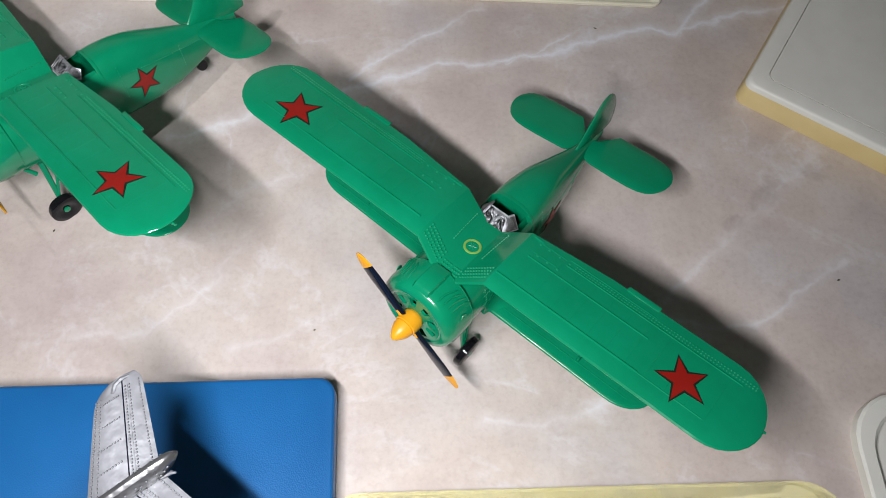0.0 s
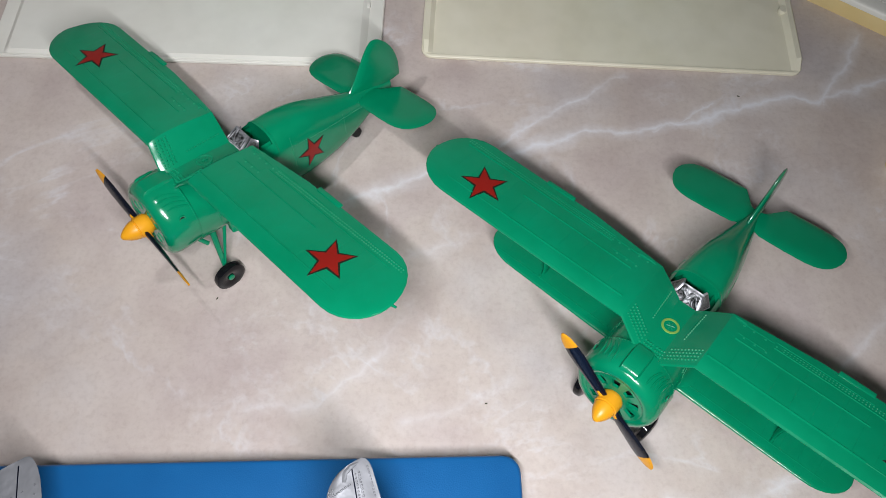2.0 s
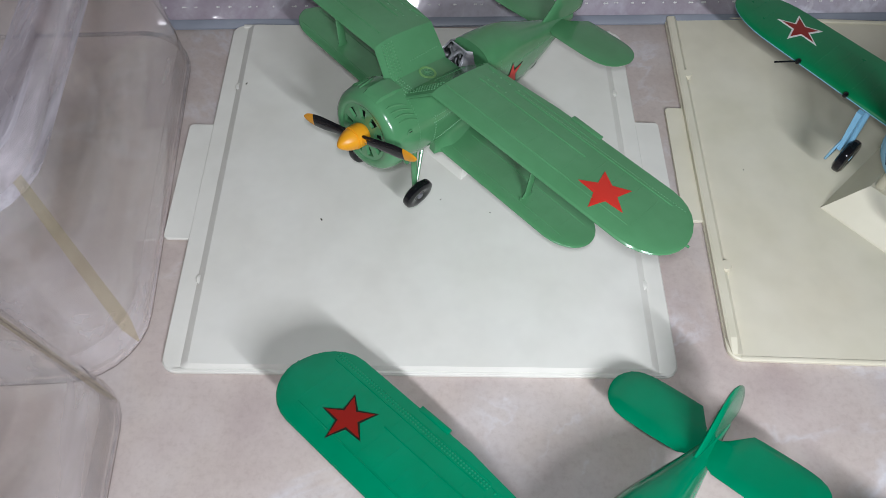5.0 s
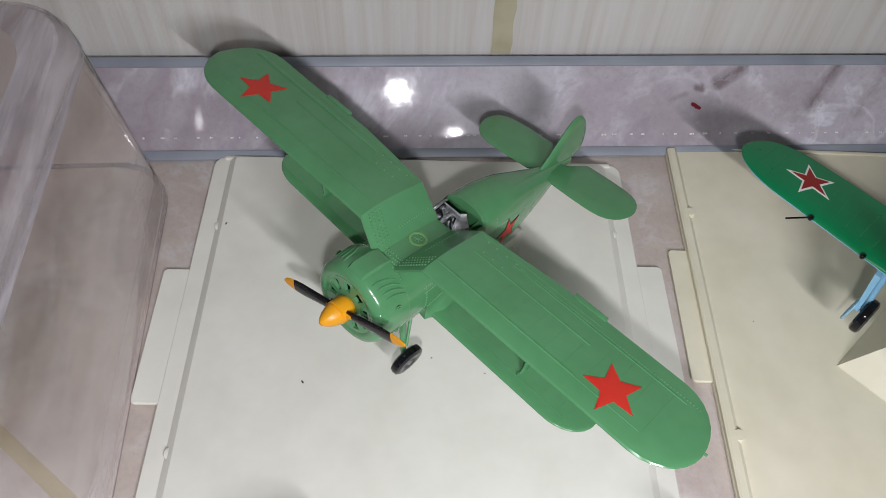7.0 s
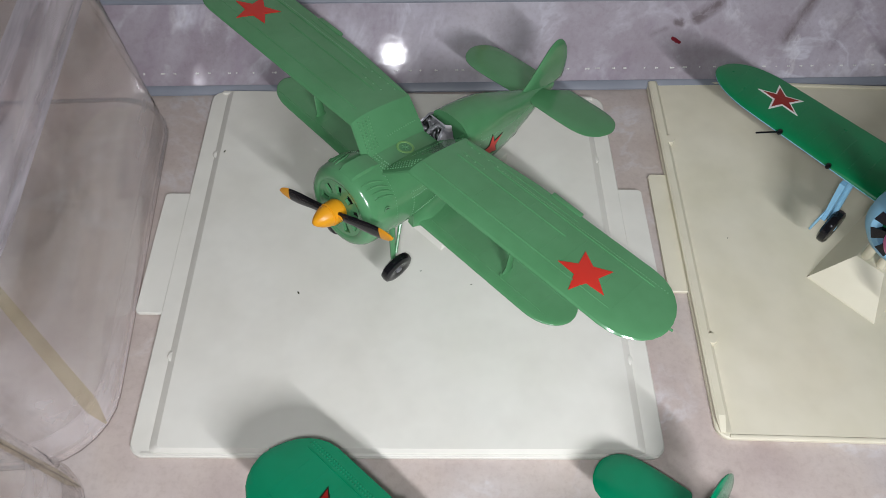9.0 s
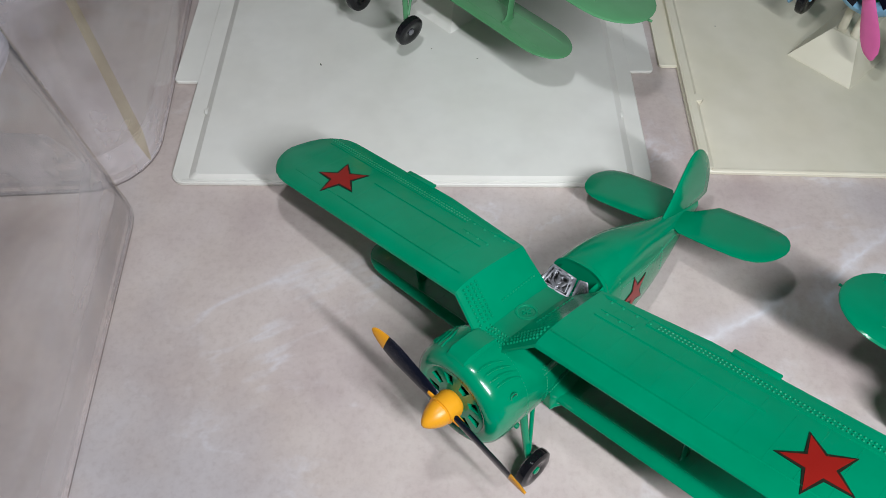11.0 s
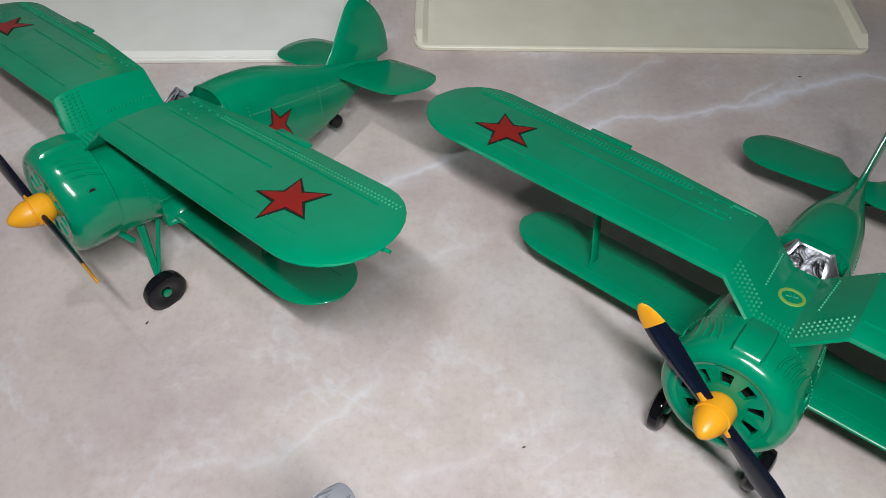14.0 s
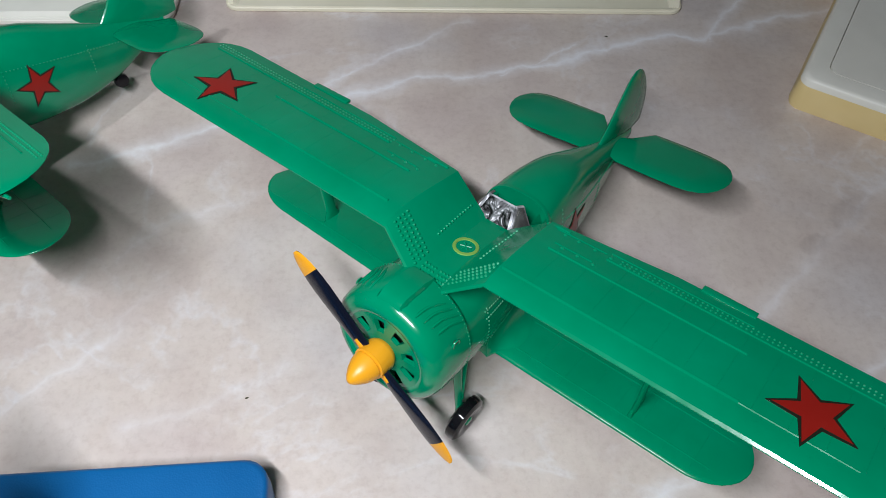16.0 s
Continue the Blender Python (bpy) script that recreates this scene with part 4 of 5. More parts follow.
    for s in (-1, 1):
        flat = lambda y, z: body_side(y, z)
        for r, lift, mat in ((0.49, 0.010, STAR_EDGE), (0.42, 0.016, star_mat)):
            bm = star_bm(5.25, -0.22, r, 100, flat, lift, waist=0.39 if mat is star_mat else 0.42)
            for v in bm.verts:
                y, z, x = v.co
                v.co = (s * x, y, z)
            P("fuselage_star" if mat is star_mat else "fuselage_star_edge", bm, mat, body, "painted red star")
    if emblem:
        ez = lambda x, y: wing_top(upper_shape, x, y)
        secs = []
        for k in range(29):
            a = math.tau * k / 28
            x, y = 0.19 * math.cos(a), 0.19 * math.sin(a)
            secs.append([(0.09 + x * q, 2.55 + y * q, ez(0.09 + x, 2.55 + y) + h) for q, h in ((0.80, 0.0), (0.84, 0.014), (1.06, 0.014), (1.10, 0.0))])
        P("emblem_wreath", loft(secs, caps=False), emblem, up, "round wreath emblem")
        for k in range(3):
            a = radians(60 * k + 20)
            P("emblem_bar", rod((0.09 + 0.09 * math.cos(a), 2.55 + 0.09 * math.sin(a), ez(0.09, 2.55) + 0.012), (0.09 - 0.09 * math.cos(a), 2.55 - 0.09 * math.sin(a), ez(0.09, 2.55) + 0.012), 0.013, 0.013, 6), lighter, up)
    return root


def kit_pose(x, y, z, heading, nose_up, roll):
    return Matrix.Translation(Vector((x, y, z)) * CM) @ Matrix.Rotation(radians(heading), 4, "Z") @ Matrix.Rotation(radians(-nose_up), 4, "X") @ Matrix.Rotation(radians(roll), 4, "Y")


biplane(kit_pose(1.71, 6.85, 2.77, -39.63, 10.19, -3.54), GREEN, RED, "emerald green plastic model biplane with red stars on marbled worktop", 142,
        ((-5.16, 2.42), (5.28, 2.49)), ((-0.90, -2.10), (0.90, -2.18)), GOLD, twist=3.0, wide=0.18)
biplane(kit_pose(-9.29, 10.98, 2.56, -45.82, 7.77, -12.50), GREEN, RED, "emerald green plastic model biplane leaning onto one wing on worktop", 160.0,
        ((-4.92, 2.47), (5.25, 2.48)), ((0.92, -2.29),), GREEN_GLINT, torn=True, lift=0.10, wide=0.17)
biplane(kit_pose(-11.61, 22.17, 3.78, -44.48, 8.75, 2.14), LIGHT_GREEN, BRIGHT_RED, "pale green plastic model biplane raised on a cream display stand", 203.0,
        ((-5.13, 2.48), (5.16, 2.37)), ((-1.0, -2.03), (1.0, -2.03)), PALE_GOLD, hub=SILVER, twist=6.0, lift=0.05, wide=0.135, blade=BLACK)


# ---- display bases, covers and boxes ----
def display_base(m, w, d, mat, label, stand=None, tabs=(), lip=0.32, strip=0.42, raised=False):
    """A cream kit base: plate, raised side rails with catches, tabs and, if given, a pyramid stand with posts."""
    root = thing("display_base", m, label, "display base", "cream display bases")
    part("plate", slab(rounded(w, d, 0.35), 0.0, 0.14, 0.04), mat, root)
    if raised:
        # the middle stands proud of the two side flanges, with a steep edge and two catches on each side
        o = rounded(w - 2 * strip, d - 0.12, 0.12)
        rim = lambda q, z: [(x * (1 - q / (w / 2)), y * (1 - 0.35 * q / (d / 2)), z) for x, y in o]
        part("raised_panel", loft([rim(0.0, 0.10), rim(0.02, 0.145), rim(0.17, 0.26), rim(0.24, 0.30), rim(0.7, 0.30)]), mat, root, angle=25)
        for s in (-1, 1):
            for y in (-0.29 * d, 0.27 * d):
                x = w / 2 - strip - 0.10
                part("catch", loft([[(s * (x + 0.11 * k * math.cos(t)), y + 0.15 * k * math.sin(t), z) for t in [math.tau * i / 14 for i in range(14)]] for k, z in ((1.0, 0.13), (0.96, 0.20), (0.8, 0.215))]), mat, root)
    else:
        for s in (-1, 1):
            # raised strip along the side with a slope down to the plate, and two small catches in the slope
            sec = [(w / 2 - 0.02, 0.08), (w / 2 - 0.01, lip - 0.05), (w / 2 - 0.06, lip), (w / 2 - strip, lip), (w / 2 - strip - 0.14, 0.143), (w / 2 - strip - 0.14, 0.10)]
            part("side_rail", loft([[(s * (x if q else min(x, w / 2 - 0.1)), y, z if q else min(z, 0.15)) for x, z in sec] for y, q in ((-d / 2 + 0.14, 0), (-d / 2 + 0.5, 1), (d / 2 - 0.3, 1), (d / 2 - 0.1, 0))]), mat, root, angle=25)
            for y in (-0.29 * d, 0.27 * d):
                part("catch", loft([[(s * (w / 2 - strip - 0.08 + 0.15 * k * math.cos(t)), y + 0.15 * k * math.sin(t), z) for t in [math.tau * i / 14 for i in range(14)]] for k, z in ((1.0, 0.12), (1.0, lip - 0.03), (0.92, lip - 0.008))]), mat, root)
    part("front_lip", box_bm(-w / 2 + 0.3, w / 2 - 0.3, -d / 2 + 0.02, -d / 2 + 0.10, 0.06, 0.165, 0.02), mat, root)
    part("back_lip", box_bm(-w / 2 + 0.3, w / 2 - 0.3, d / 2 - 0.14, d / 2 - 0.02, 0.06, 0.20, 0.03), mat, root)
    for s, y0, y1, out in tabs:
        cx, cy = s * (w / 2 + out / 2 - 0.1), (y0 + y1) / 2
        part("tab", slab([(cx + x, cy + y) for x, y in rounded(out + 0.2, y1 - y0, 0.12)], 0.02, 0.12, 0.02), mat, root)
    if stand:
        cx, cy, turn, side, h, posts = stand
        rt = Matrix.Rotation(radians(turn), 3, "Z")
        sq = lambda k, z, off=0.0: [tuple(rt @ Vector((x * k, y * k + off + (1.3 if y > 0 else 0.0), 0)) + Vector((cx, cy, z))) for x, y in ((-1, -1), (1, -1), (1, 1), (-1, 1))]
        b = side / 2
        py = part("stand", loft([sq(b, 0.12), sq(b * 0.97, 0.18), sq(b * 0.42, h - 0.04, 0.18), sq(b * 0.38, h, 0.18)]), mat, root, smooth=False)
        blk = [[tuple(rt @ Vector((x * k, y, 0)) + Vector((cx, cy, z))) for x, y in ((-0.32, 1.55), (0.32, 1.55), (0.32, 2.25), (-0.32, 2.25))] for z, k in ((0.12, 1.15), (1.25, 0.95), (1.3, 0.9))]
        part("tail_rest", loft(blk), mat, py, smooth=False)
        for px in (-0.2, 0.2):
            p0 = rt @ Vector((px, 0.0, 0)) + Vector((cx, cy, h * 0.65))
            p1 = rt @ Vector((px, posts[0], 0)) + Vector((cx, cy, posts[1]))
            part("post", rod(p0, p1, 0.13, 0.11, 12), mat, py)
    return root


def at(x, y, z=0.0, turn=0.0):
    return Matrix.Translation(Vector((x, y, z)) * CM) @ Matrix.Rotation(radians(turn), 4, "Z")


display_base(at(-9.73, 24.22), 12.1, 11.7, CREAM, "cream plastic display base with raised rails under the pale green biplane", (0.95, 0.95, -45.3, 1.95, 1.0, (0.35, 2.5)), ((-1, -2.15, 1.75, 0.65), (1, -1.6, 2.1, 0.65)), strip=0.44, raised=True)
display_base(at(3.69, 24.76, 0, -1.35), 11.95, 12.1, CREAM_B, "ivory plastic display base with raised rails under the pink-nosed aeroplane", (-1.35, -1.5, -45.5, 1.98, 1.0, (-0.1, 2.3)), ((-1, -2.05, 2.0, 0.5),), strip=0.22)


def upturned_base(m, w, d, h, label):
    """An upturned base: a shallow cream box with a yellowed rim and a grooved panel on its top."""
    root = thing("upturned_base", m, label, "display base", "cream display bases")
    o = rounded(w, d, 0.3)
    k = lambda q: [(x * (1 - q / (w / 2)), y * (1 - q / (d / 2))) for x, y in o]
    rim = loft([[(x, y, z) for x, y in k(q)] for q, z in ((0.0, 0.0), (-0.02, 0.1), (0.03, h - 0.2))], caps=False)
    part("side_wall", rim, YELLOWED, root, "yellowed cream side wall")
    top = loft([[(x, y, z) for x, y in k(q)] for q, z in ((0.03, h - 0.2), (0.05, h - 0.07), (0.09, h - 0.02), (0.15, h), (0.50, h + 0.01), (0.503, h - 0.12), (0.522, h - 0.12), (0.525, h + 0.015), (3.0, h + 0.02))])
    part("top_panel", top, CREAM, root)
    return root


upturned_base(at(11.28, 15.22, 0, -31.5) @ Matrix.Translation(Vector((6.0, 4.0, 0)) * CM), 12.0, 8.0, 0.86, "upturned cream plastic base with yellowed edge and grooved panel")
upturned_base(at(10.0, 21.9, 0, -33.0) @ Matrix.Translation(Vector((5.0, 3.2, 0)) * CM), 10.0, 6.2, 0.7, "second upturned cream plastic base behind the first one")


def clear_cover(m, w, d, h, r, draft, label, mat=None, flange=0.0):
    """A clear lid standing upside down: four thin drafted sides with round corners and a closed top."""
    mat = mat or CLEAR
    root = thing("clear_cover", m, label, "plastic cover", "clear plastic covers")
    def ring(q, z, rr):
        return [(x, y, z) for x, y in rounded(w - 2 * q, d - 2 * q, max(rr, 0.05), 7)]
    skin = [ring(-flange, 0.0, r), ring(-flange, 0.06, r), ring(0, 0.07, r), ring(draft * 0.5, h * 0.5, r), ring(draft, h - 0.35, r), ring(draft + 0.1, h - 0.1, r), ring(draft + 0.35, h, r)]
    bm = loft(skin, caps=False)
    bm.faces.new([bm.verts[k] for k in range(len(bm.verts) - len(skin[0]), len(bm.verts))] if not bm.verts.ensure_lookup_table() else [])
    ob = part("shell", bm, mat, root)
    ob.visible_shadow = False
    rim = loft([ring(-flange - 0.03, 0.0, r), ring(-flange - 0.03, 0.07, r), ring(-flange + 0.06, 0.07, r), ring(-flange + 0.06, 0.0, r), ring(-flange - 0.03, 0.0, r)], caps=False)
    rm = part("rim", rim, CLEAR, root, "thicker clear rim")
    rm.visible_shadow = False
    # bent edges: round the top, and a crease at both ends of each round corner
    top = part("top_edge", loft([ring(draft - 0.02 + q, z, r) for q, z in ((-0.03, h - 0.75), (0.0, h - 0.5), (0.10, h - 0.2), (0.30, h + 0.01), (0.62, h + 0.03), (0.9, h + 0.03))], caps=False), CLEAR_EDGE, root, "bent top edge with painted reflection streaks")
    top.visible_shadow = False
    for sx in (-1, 1):
        for sy in (-1, 1):
            cx, cy = w / 2 - r, d / 2 - r
            # corner_line paints the edge-on darkening of the clear wall, far corners only
            for k0, k1, name, mt, lab in ((20, 33, "corner_crease", CREASE, "yellowish moulded corner crease"), (26, 27.5, "corner_line", EDGE_DARK, "dark line painted where the corner turns edge-on")):
                if name == "corner_line" and sy < 0:
                    continue
                secs = []
                for k in range(15):
                    f = (k / 14) ** 1.6
                    q = draft * f - 0.03
                    squeeze = min(1.0, 0.12 + 6.0 * f) * (1.0 - 0.45 * f)
                    mid = (k0 + k1) / 2
                    arc = [radians(mid + (a - mid) * (squeeze if name == "corner_crease" else 1.0)) for a in (k0, mid, k1)]
                    secs.append([(sx * (cx - q + r * math.cos(a)), sy * (cy - q + r * math.sin(a)), 0.08 + (h - 0.5) * f) for a in arc])
                c = part(name, loft(secs, caps=False, closed=False), mt, root, lab)
                c.visible_shadow = False
    edge = part("rim_line", loft([ring(-flange - 0.045, z, r) for z in (0.0, 0.06)], caps=False), EDGE_DARK, root, "thin dark line along the rim")
    edge.visible_shadow = False
    band = part("rim_band", loft([ring(q, z, r) for q, z in ((0.01, 0.30), (0.06, 1.0))], caps=False), CLEAR, root, "tinted band above the rim")
    band.visible_shadow = False
    return root


clear_cover(at(-22.6, 23.65, 0, 3.9), 12.0, 11.6, 6.2, 1.7, 0.45, "streaky clear plastic kit cover beside the cream base")
clear_cover(at(-22.2, 12.1, 0, 2.9), 12.0, 12.2, 6.2, 1.5, 0.45, "empty clear plastic kit cover on the worktop")


def blue_box():
    o = rounded(14.0, 10.0, 0.42)
    k = lambda q: [(x * (1 - q / 7.0), y * (1 - q / 5.0)) for x, y in o]
    root = thing("blue_box", at(0.32, 6.48, 0, 2.7) @ Matrix.Translation(Vector((-7.0, -5.0, 0)) * CM), "flat bright blue grained box under the silver model jet", "box")
    part("box_bottom", loft([[(x, y, z) for x, y in k(q)] for q, z in ((0.08, 0.0), (0.02, 0.06), (0.02, 0.36), (0.05, 0.38))]), BLUE, root)
    part("lid", loft([[(x, y, z) for x, y in k(q)] for q, z in ((0.05, 0.384), (0.0, 0.41), (0.0, 0.80), (0.03, 0.85), (0.08, 0.88))]), BLUE, root)


blue_box()

# yellowed clear tray with an olive model part in it, and a pale tray beside it
tray = thing("clear_tray", at(6.2, -1.1, 0, 2.4), "yellowed clear plastic tray at the worktop edge", "plastic tray")
o = rounded(12.0, 10.4, 1.1)
kk = lambda q: [(x * (1 - q / 6.0), y * (1 - q / 5.2)) for x, y in o]
part("tray_wall", loft([[(x, y, z) for x, y in kk(q)] for q, z in ((0.0, 0.0), (0.0, 0.3), (0.05, 0.34), (0.32, 0.34), (0.36, 0.30), (0.40, 0.12), (2.0, 0.11))]), CREAM_B, tray)
cover = part("tray_cover", loft([[(x, y, z) for x, y in kk(q)] for q, z in ((0.02, 0.34), (0.03, 0.9), (0.2, 1.0), (1.2, 1.02))]), CLEAR_YELLOW, tray, "clear yellowed lid")
cover.visible_shadow = False
solid("olive_model_part", lathe_y([(-0.6, 0.0), (-0.56, 0.25), (-0.4, 0.42), (0.1, 0.5), (0.4, 0.46), (0.5, 0.3), (0.5, 0.0)], 24), OLIVE, "dark olive rounded model part lying in the tray", "model part", m=at(10.9, 3.2, 0.62, 20))

pale = thing("pale_tray", at(19.0, 1.8, 0, 4.0), "pale cream plastic tray with rounded corners", "plastic tray")
o2 = rounded(12.0, 10.0, 1.2)
k2 = lambda q: [(x * (1 - q / 6.0), y * (1 - q / 5.0)) for x, y in o2]
part("tray_wall", loft([[(x, y, z) for x, y in k2(q)] for q, z in ((0.0, 0.0), (0.0, 0.3), (0.06, 0.36), (0.34, 0.36), (0.40, 0.30), (0.44, 0.12), (2.0, 0.10))]), CREAM, pale)


# ---- the low-wing monoplane on the second base ----
def mono_shape(x):
    a = abs(x)
    k = a / 6.15
    le, te = -1.15 + 0.12 * k, 1.05 - 0.30 * k
    z = 0.06 * k * 6
    t = 0.20 - 0.09 * k
    if a > 4.6:
        q = min(1.0, (a - 4.6) / 1.55)
        f = math.sqrt(max(0.0, 1 - q**2.3))
        mid = le + 0.42 * (te - le)
        le, te = mid + (le - mid) * f, mid + (te - mid) * f
        t *= 0.3 + 0.7 * f
    return le, te, z, t


def monoplane(m):
    root = thing("model_monoplane", m, "dark green model monoplane with pale blue underside and pink propeller", "model aircraft")
    P = lambda name, bm, mat, parent=None, lab="", angle=40: part(name, bm, mat, parent or root, lab, (0, 0, 0), True, angle)
    wing = P("wing", wing_bm(mono_shape, stations(6.15)), DEEP_GREEN)
    # pale blue underside
    under = []
    for x in stations(6.05):
        le, te, z, t = mono_shape(x)
        c = te - le
        us = [k / 8 for k in range(9)]
        under.append([(x, le + 0.02 + u * c * 0.98, z + t * foil(u)[1] - 0.012) for u in us] + [(x, le + 0.02 + u * c * 0.98, z + t * foil(u)[1] - 0.04) for u in us[::-1]])
    P("wing_underside", loft(under), SKY_BLUE, wing, "pale blue painted underside")
    riv = bmesh.new()
    for s in (-1, 1):
        for row in range(12):
            for k in range(7):
                x, y = s * (1.6 + 0.36 * row), -0.85 + 0.2 * k
                dot(riv, (x, y, wing_top(mono_shape, x, y) - 0.003), 0.02, 0.013)
    tagged(P("rivets", riv, DEEP_GREEN, wing), kind="stuff")
    top = lambda x, y: wing_top(mono_shape, x, y)
    for s in (-1, 1):
        P("wing_star_edge", star_bm(s * 4.35, -0.05, 0.64, 52, top, 0.014), WHITE_PAINT, wing, "white star outline")
        P("wing_star", star_bm(s * 4.35, -0.05, 0.50, 52, top, 0.022), RED, wing, "painted red star")
        for gx in (2.35, 3.75):
            le, te, z, t = mono_shape(gx)
            P("gun_blister", lathe_y([(le - 0.10, 0.0), (le - 0.08, 0.05), (le - 0.02, 0.072), (le + 0.05, 0.06), (le + 0.09, 0.02)], 12, s * gx, z + 0.03), BLACK, wing, "black gun fairing")
        le, te, z, t = mono_shape(3.75)
        P("gun_barrel", rod((s * 3.75, le + 0.05, z), (s * 3.75 - 0.40, le - 0.44, z - 0.04), 0.024, 0.024, 8), BLACK, wing, "thin black gun barrel")
        # undercarriage with covers
        P("landing_leg", rod((s * 1.75, -0.75, -0.05), (s * 1.60, -1.0, -1.28), 0.09, 0.07), SKY_BLUE)
        P("leg_cover", loft([[(s * (1.84 - 0.03 * k + dx * (1 - 0.08 * k)), -0.98 - 0.05 * k + dy, -0.1 - 0.26 * k) for dx, dy in ((-0.07, -0.10), (0.07, -0.10), (0.07, 0.08), (-0.07, 0.08))] for k in range(5)]), SKY_BLUE)
        P("wheel_cover", slab([(x, y) for x, y in rounded(0.72, 0.62, 0.24)], -0.03, 0.03, 0.02), SKY_BLUE).matrix_basis = Matrix.Translation(Vector((s * 1.82, -1.15, -1.24)) * CM) @ Matrix.Rotation(radians(84 * s), 4, "Y")
        w = P("wheel", tyre_bm(0.47, 0.28), BLACK, lab="glossy black wheel")
        w.matrix_basis = Matrix.Translation(Vector((s * 1.50, -1.05, -1.34)) * CM)
        P("hub", hub_bm(0.42, 0.26), SKY_BLUE, w)
    secs = []
    for y, r, zc, top_k in ((-1.75, 0.86, 0.2, 1), (-1.5, 1.0, 0.2, 1), (-0.9, 1.02, 0.2, 1), (0.2, 0.92, 0.24, 1.05), (1.4, 0.74, 0.3, 1.2), (2.8, 0.5, 0.38, 1.25), (4.2, 0.24, 0.46, 1.2), (5.0, 0.06, 0.5, 1.0)):
        secs.append([(r * math.cos(a), y, zc + r * math.sin(a) * (top_k if math.sin(a) > 0 else 1.0)) for a in [math.tau * k / 32 for k in range(32)]])
    P("fuselage", loft(secs), DEEP_GREEN)
    cw = P("cowl_ring", lathe_y([(-1.72, 0.55), (-1.86, 0.66), (-1.88, 0.78), (-1.8, 0.9), (-1.6, 1.01), (-1.3, 1.03), (-1.28, 0.98)], 40, 0, 0.2), SKY_BLUE, lab="pale blue engine cowl front")
    P("engine_face", lathe_y([(-1.74, 0.0), (-1.74, 0.56), (-1.65, 0.6)], 32, 0, 0.2), SKY_BLUE)
    for k in range(9):
        a = radians(40 * k + 10)
        c, s = math.cos(a), math.sin(a)
        bm = bmesh.new()
        vs = []
        for y in (-1.89, -1.7):
            for r, w in ((0.42, 0.09), (0.76, 0.15)):
                for q in (-1, 1):
                    vs.append(bm.verts.new((c * r - s * q * w, y, 0.2 + s * r + c * q * w)))
        for f in ((0, 1, 3, 2), (4, 6, 7, 5), (0, 2, 6, 4), (1, 5, 7, 3), (0, 4, 5, 1), (2, 3, 7, 6)):
            bm.faces.new([vs[i] for i in f])
        P("cooling_opening", bm, NAVY, cw, "dark cooling opening")
    P("spinner", lathe_y([(-2.55, 0.0), (-2.53, 0.12), (-2.42, 0.26), (-2.2, 0.36), (-1.92, 0.40), (-1.85, 0.36)], 28, 0, 0.2), PINK, lab="bright pink spinner")
    for s in (1, -1):
        b = blade_bm(0.25, 1.95, 1.96, s, 120, -2.08, 0.24)
        bmesh.ops.translate(b, vec=(0, 0, 0.2), verts=b.verts)
        P("propeller_blade", b, PINK, lab="bright pink propeller blade")
    P("fin", plate_bm(smooth_outline([(3.3, 0.6), (4.0, 1.5), (4.6, 1.8), (5.3, 1.3), (5.5, 0.5), (5.0, 0.2)]), "x", 0, 0.12), DEEP_GREEN)
    for s in (-1, 1):
        P("tailplane", plate_bm([(s * x, y) for x, y in smooth_outline([(0.05, 3.6), (1.6, 3.8), (2.1, 4.2), (1.8, 4.9), (0.5, 5.0), (0.05, 4.7)])], "z", 0.5, 0.1), DEEP_GREEN)
    P("headrest", loft([[(0.32 * k * math.cos(a), y, 0.9 + 0.45 * k * math.sin(a)) for a in [math.pi * q / 8 for q in range(9)]] for y, k in ((0.7, 1.0), (1.4, 0.9), (2.4, 0.4))]), DEEP_GREEN)
    return root


monoplane(at(2.92, 23.55, 2.95, -46.7) @ Matrix.Rotation(radians(-5), 4, "X"))


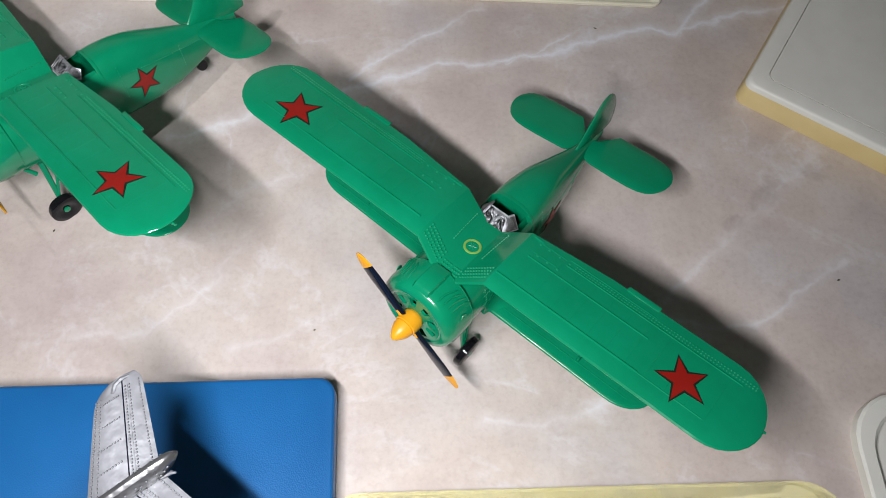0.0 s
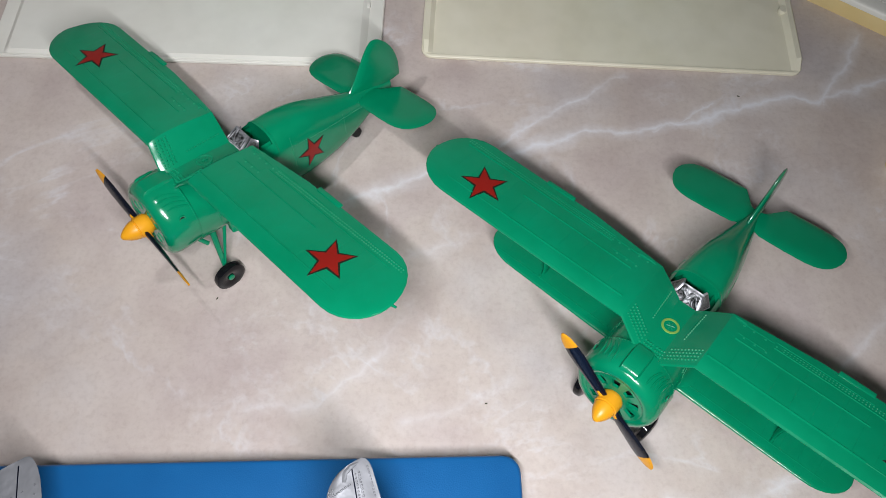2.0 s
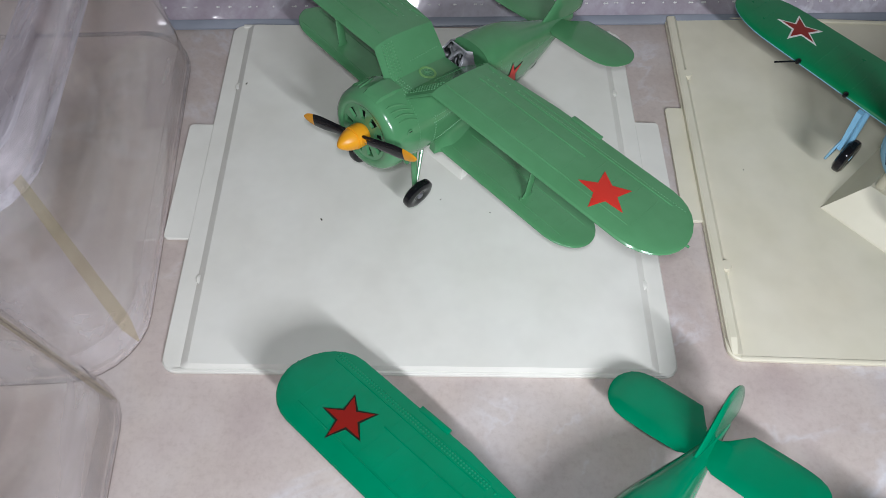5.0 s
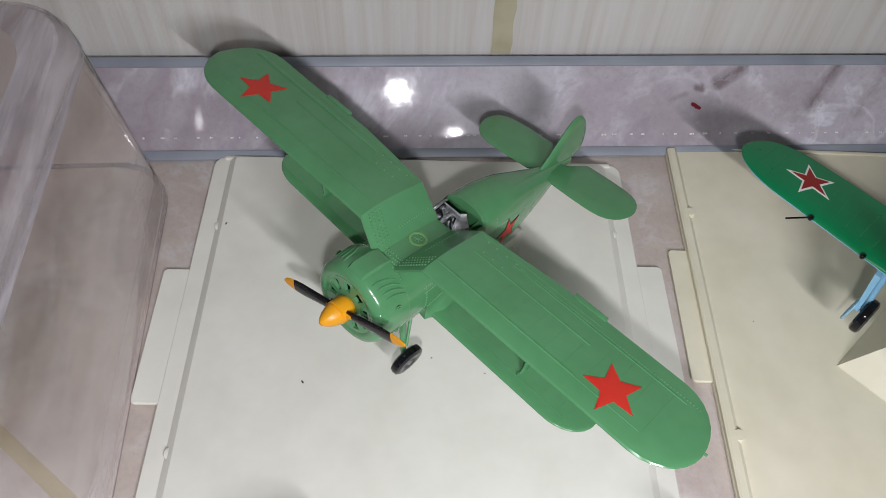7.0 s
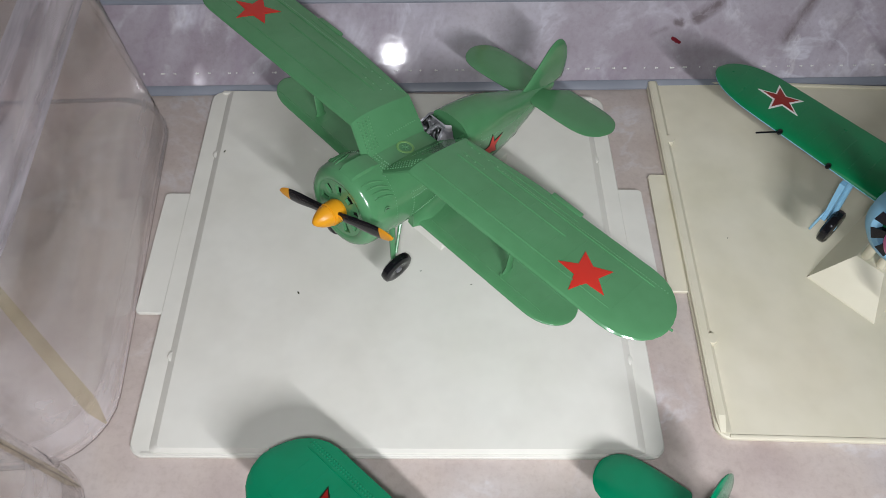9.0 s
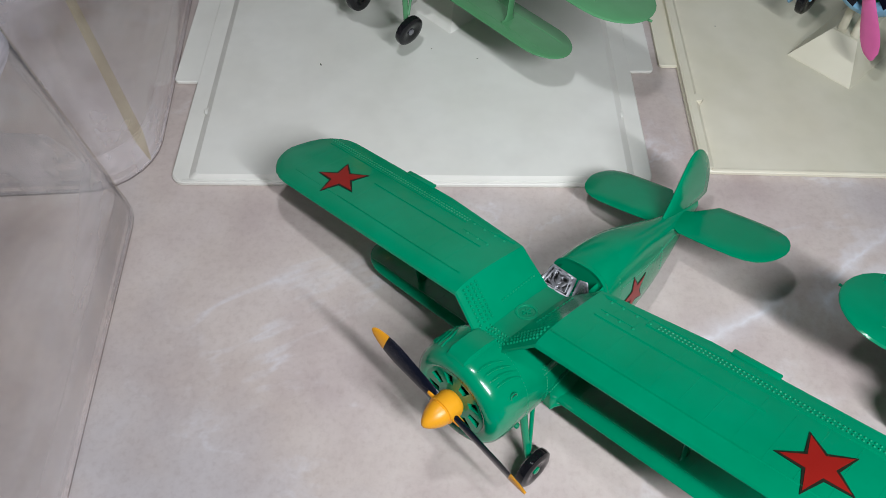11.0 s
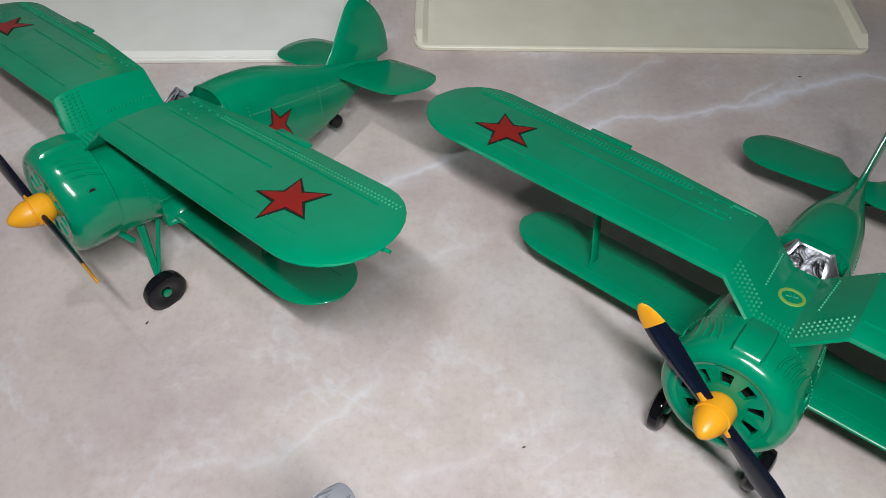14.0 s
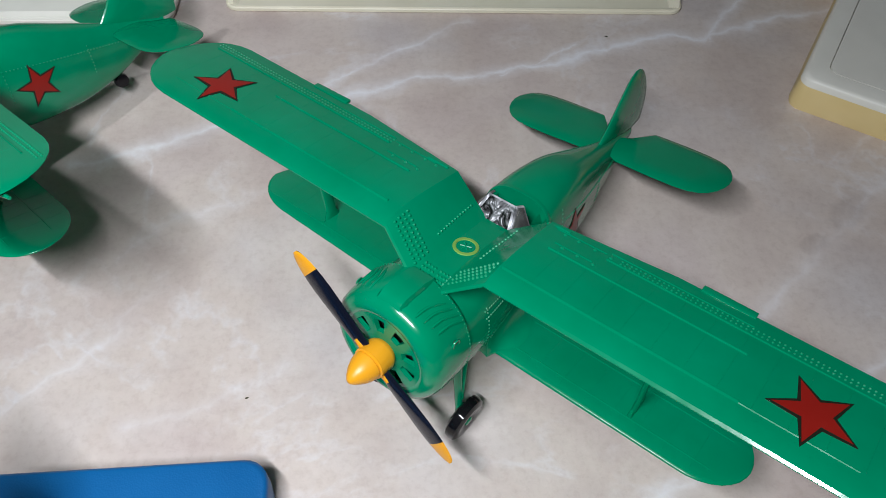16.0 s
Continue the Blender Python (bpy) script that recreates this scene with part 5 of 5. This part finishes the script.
# ---- the silver jet on the blue box ----
def jet(m):
    root = thing("model_jet", m, "silver painted swept-wing model jet standing on the blue box", "model aircraft")
    P = lambda name, bm, mat=SILVER, parent=None, lab="", angle=40: part(name, bm, mat, parent or root, lab, (0, 0, 0), True, angle)
    secs = []
    for y, r, z in ((0.62, 0.24, 2.3), (0.60, 0.32, 2.3), (0.8, 0.36, 2.3), (1.5, 0.42, 2.3), (3.5, 0.55, 2.25), (6.5, 0.64, 2.2), (10.0, 0.62, 2.2), (12.5, 0.5, 2.2), (13.4, 0.42, 2.2), (13.5, 0.3, 2.2)):
        secs.append([(r * math.cos(a), -y, z + r * math.sin(a)) for a in [math.tau * k / 28 for k in range(28)]])
    P("fuselage", loft(secs))

    def swept(x0, x1, y0, chord0, chord1, sweep, z0, dz, t):
        shape = []
        for q in (0, 0.15, 0.3, 0.45, 0.6, 0.75, 0.84, 0.90, 0.94, 0.965, 0.985, 0.995, 1.0):
            x = x0 + (x1 - x0) * q
            c = chord0 + (chord1 - chord0) * q
            lead = y0 + sweep * abs(x - x0)
            cut = 1 - math.sqrt(max(0.0, 1 - max(0.0, (q - 0.84) / 0.16) ** 2))
            lead, c = lead + 0.40 * c * cut, c * (1 - 0.62 * cut)
            us = [j / 8 for j in range(9)]
            shape.append([(x, lead + u * c, z0 + dz * q + t * foil(u)[0]) for u in us] + [(x, lead + u * c, z0 + dz * q + t * foil(u)[1]) for u in us[::-1]])
        return loft(shape)

    def studs(x0, x1, y0, chord0, chord1, sweep, z0, dz, t, rows, ribs):
        """Rivet rows along the span at the given shares of the chord, and rows across it on the ribs."""
        bm = bmesh.new()

        def put(q, u):
            x = x0 + (x1 - x0) * q
            c = chord0 + (chord1 - chord0) * q
            dot(bm, (x, y0 + sweep * abs(x - x0) + u * c, z0 + dz * q + t * foil(u)[0] - 0.003), 0.024, 0.024, 6)

        for u in rows:
            for k in range(30):
                put(0.03 + 0.86 * k / 29, u)
        for q in ribs:
            for k in range(8):
                put(q, 0.20 + 0.044 * k)
        return bm

    def gap(a, u, q0=0.0, q1=0.98):
        g = []
        for k in range(8):
            q = q0 + (q1 - q0) * k / 7
            x = a[0] + (a[1] - a[0]) * q
            c = a[3] + (a[4] - a[3]) * q
            y = a[2] + a[5] * abs(x - a[0]) + u * c
            z = a[6] + a[7] * q + a[8] * foil(u)[0]
            g.append([(x, y - 0.016, z - 0.01), (x, y - 0.012, z + 0.006), (x, y + 0.012, z + 0.006), (x, y + 0.016, z - 0.01)])
        return loft(g)

    for s in (-1, 1):
        a = (s * 0.03, s * 1.96, -1.60, 1.456, 0.911, 0.59, 3.30, 0.05, 0.085)
        st = P("tailplane", swept(*a), lab="silver riveted swept tailplane")
        tagged(P("rivets", studs(*a, (0.06, 0.15, 0.65, 0.73, 0.92), (0.08, 0.27, 0.46, 0.65, 0.84)), parent=st), kind="stuff")
        P("hinge_line", gap(a, 0.60), NAVY, st, "dark hinge gap")
        P("hinge_strip", gap(a, 0.69, 0.0, 0.9), SILVER, st)
        P("balance_horn", tube([(s * 1.90, 0.20, 3.36), (s * 1.91, 0.05, 3.38), (s * 1.87, -0.10, 3.38), (s * 1.76, -0.19, 3.37), (s * 1.71, -0.17, 3.34)], 0.055, 8), SILVER, st)
        # small dark block: the shade of the recess as colour
        P("horn_recess", box_bm(*sorted((s * 1.60, s * 1.76)), -0.13, -0.02, 3.30, 3.378, 0.015), HOLE_SHADE, st)
        b = (s * 0.5, s * 6.15, -10.1, 3.0, 1.6, 0.66, 2.0, 0.0, 0.12)
        w = P("wing", swept(*b), lab="silver riveted swept wing")
        tagged(P("rivets", studs(*b, (0.08, 0.2, 0.66, 0.78, 0.92), (0.2, 0.4, 0.6, 0.8)), parent=w), kind="stuff")
        P("hinge_line", gap(b, 0.72), NAVY, w, "dark hinge gap")
        P("landing_leg", rod((s * 1.7, -7.6, 2.0), (s * 1.8, -7.7, 0.13), 0.09, 0.07), SILVER)
        wl = P("wheel", tyre_bm(0.36, 0.24), BLACK, lab="black wheel")
        wl.location = Vector((s * 1.9, -7.7, 0.14)) * CM
    P("nose_leg", rod((0, -12.2, 1.9), (0, -12.3, 0.08), 0.09, 0.07), SILVER)
    P("nose_wheel", tyre_bm(0.30, 0.22), BLACK, lab="black wheel").location = Vector((0, -12.3, 0.08)) * CM
    fin = P("fin", plate_bm(smooth_outline([(-3.6, 2.5), (-2.9, 2.9), (-2.0, 3.70), (-1.6, 3.84), (-0.4, 3.92), (0.12, 3.92), (0.30, 3.85), (0.33, 3.72), (0.15, 3.45), (-0.12, 3.20), (-0.25, 2.5)], 1), "x", 0, 0.26), TAIL_METAL, lab="dull metal riveted fin")
    fs = bmesh.new()
    for y0, z0, y1, z1, n in ((0.05, 3.74, -1.6, 3.62, 9), (-0.05, 3.62, -0.25, 3.4, 3), (-0.5, 3.62, -0.6, 3.4, 3), (-1.0, 3.6, -1.1, 3.4, 3)):
        for k in range(n):
            q = k / (n - 1)
            for side in (-1, 1):
                stud(fs, (side * 0.127, y0 + (y1 - y0) * q, z0 + (z1 - z0) * q), (side, 0, 0.05), 0.026, 0.022)
    tagged(P("rivets", fs, SILVER, fin), kind="stuff")
    P("trim_lever", tube([(0.12, -0.20, 3.36), (0.14, 0.0, 3.38), (0.20, 0.07, 3.40)], 0.04), SILVER, fin)
    P("canopy", loft([[(0.34 * k * math.cos(a), y, 2.75 + 0.4 * k * math.sin(a)) for a in [math.pi * q / 10 for q in range(11)]] for y, k in ((-8.4, 0.2), (-9.0, 0.8), (-9.9, 1.0), (-10.8, 0.6), (-11.2, 0.1))]), GLAZING)
    return root


jet(at(-2.10, 3.86, 1.10, -53.0))


# ---- dark crumbs lying about ----
def crumb(x, y, z, r, turn):
    bm = bmesh.new()
    bmesh.ops.create_icosphere(bm, subdivisions=1, radius=1.0)
    for v in bm.verts:
        v.co = Vector((v.co.x * r * 2.2, v.co.y * r, max(v.co.z, -0.3) * r * 0.5))
    solid("crumb", bm, OLIVE, "tiny dark crumb lying on the surface", "crumb", group="dark crumbs", m=at(x, y, z + 0.15 * r, turn))


for x, y, z, r, turn in ((13.3, 9.55, 0, 0.035, 20), (-7.53, 10.53, 0, 0.03, 60), (7.4, 17.75, 0, 0.035, -20), (-0.4, 7.9, 0, 0.025, 10), (-12.39, 22.6, 0.30, 0.035, 120), (-9.3, 23.3, 0.30, 0.02, 40), (-15.0, 27.4, 0.30, 0.035, 70), (-8.0, 22.9, 0.30, 0.018, 0), (-0.9, 24.6, 0.14, 0.02, 80)):
    crumb(x, y, z, r * 0.7, turn)
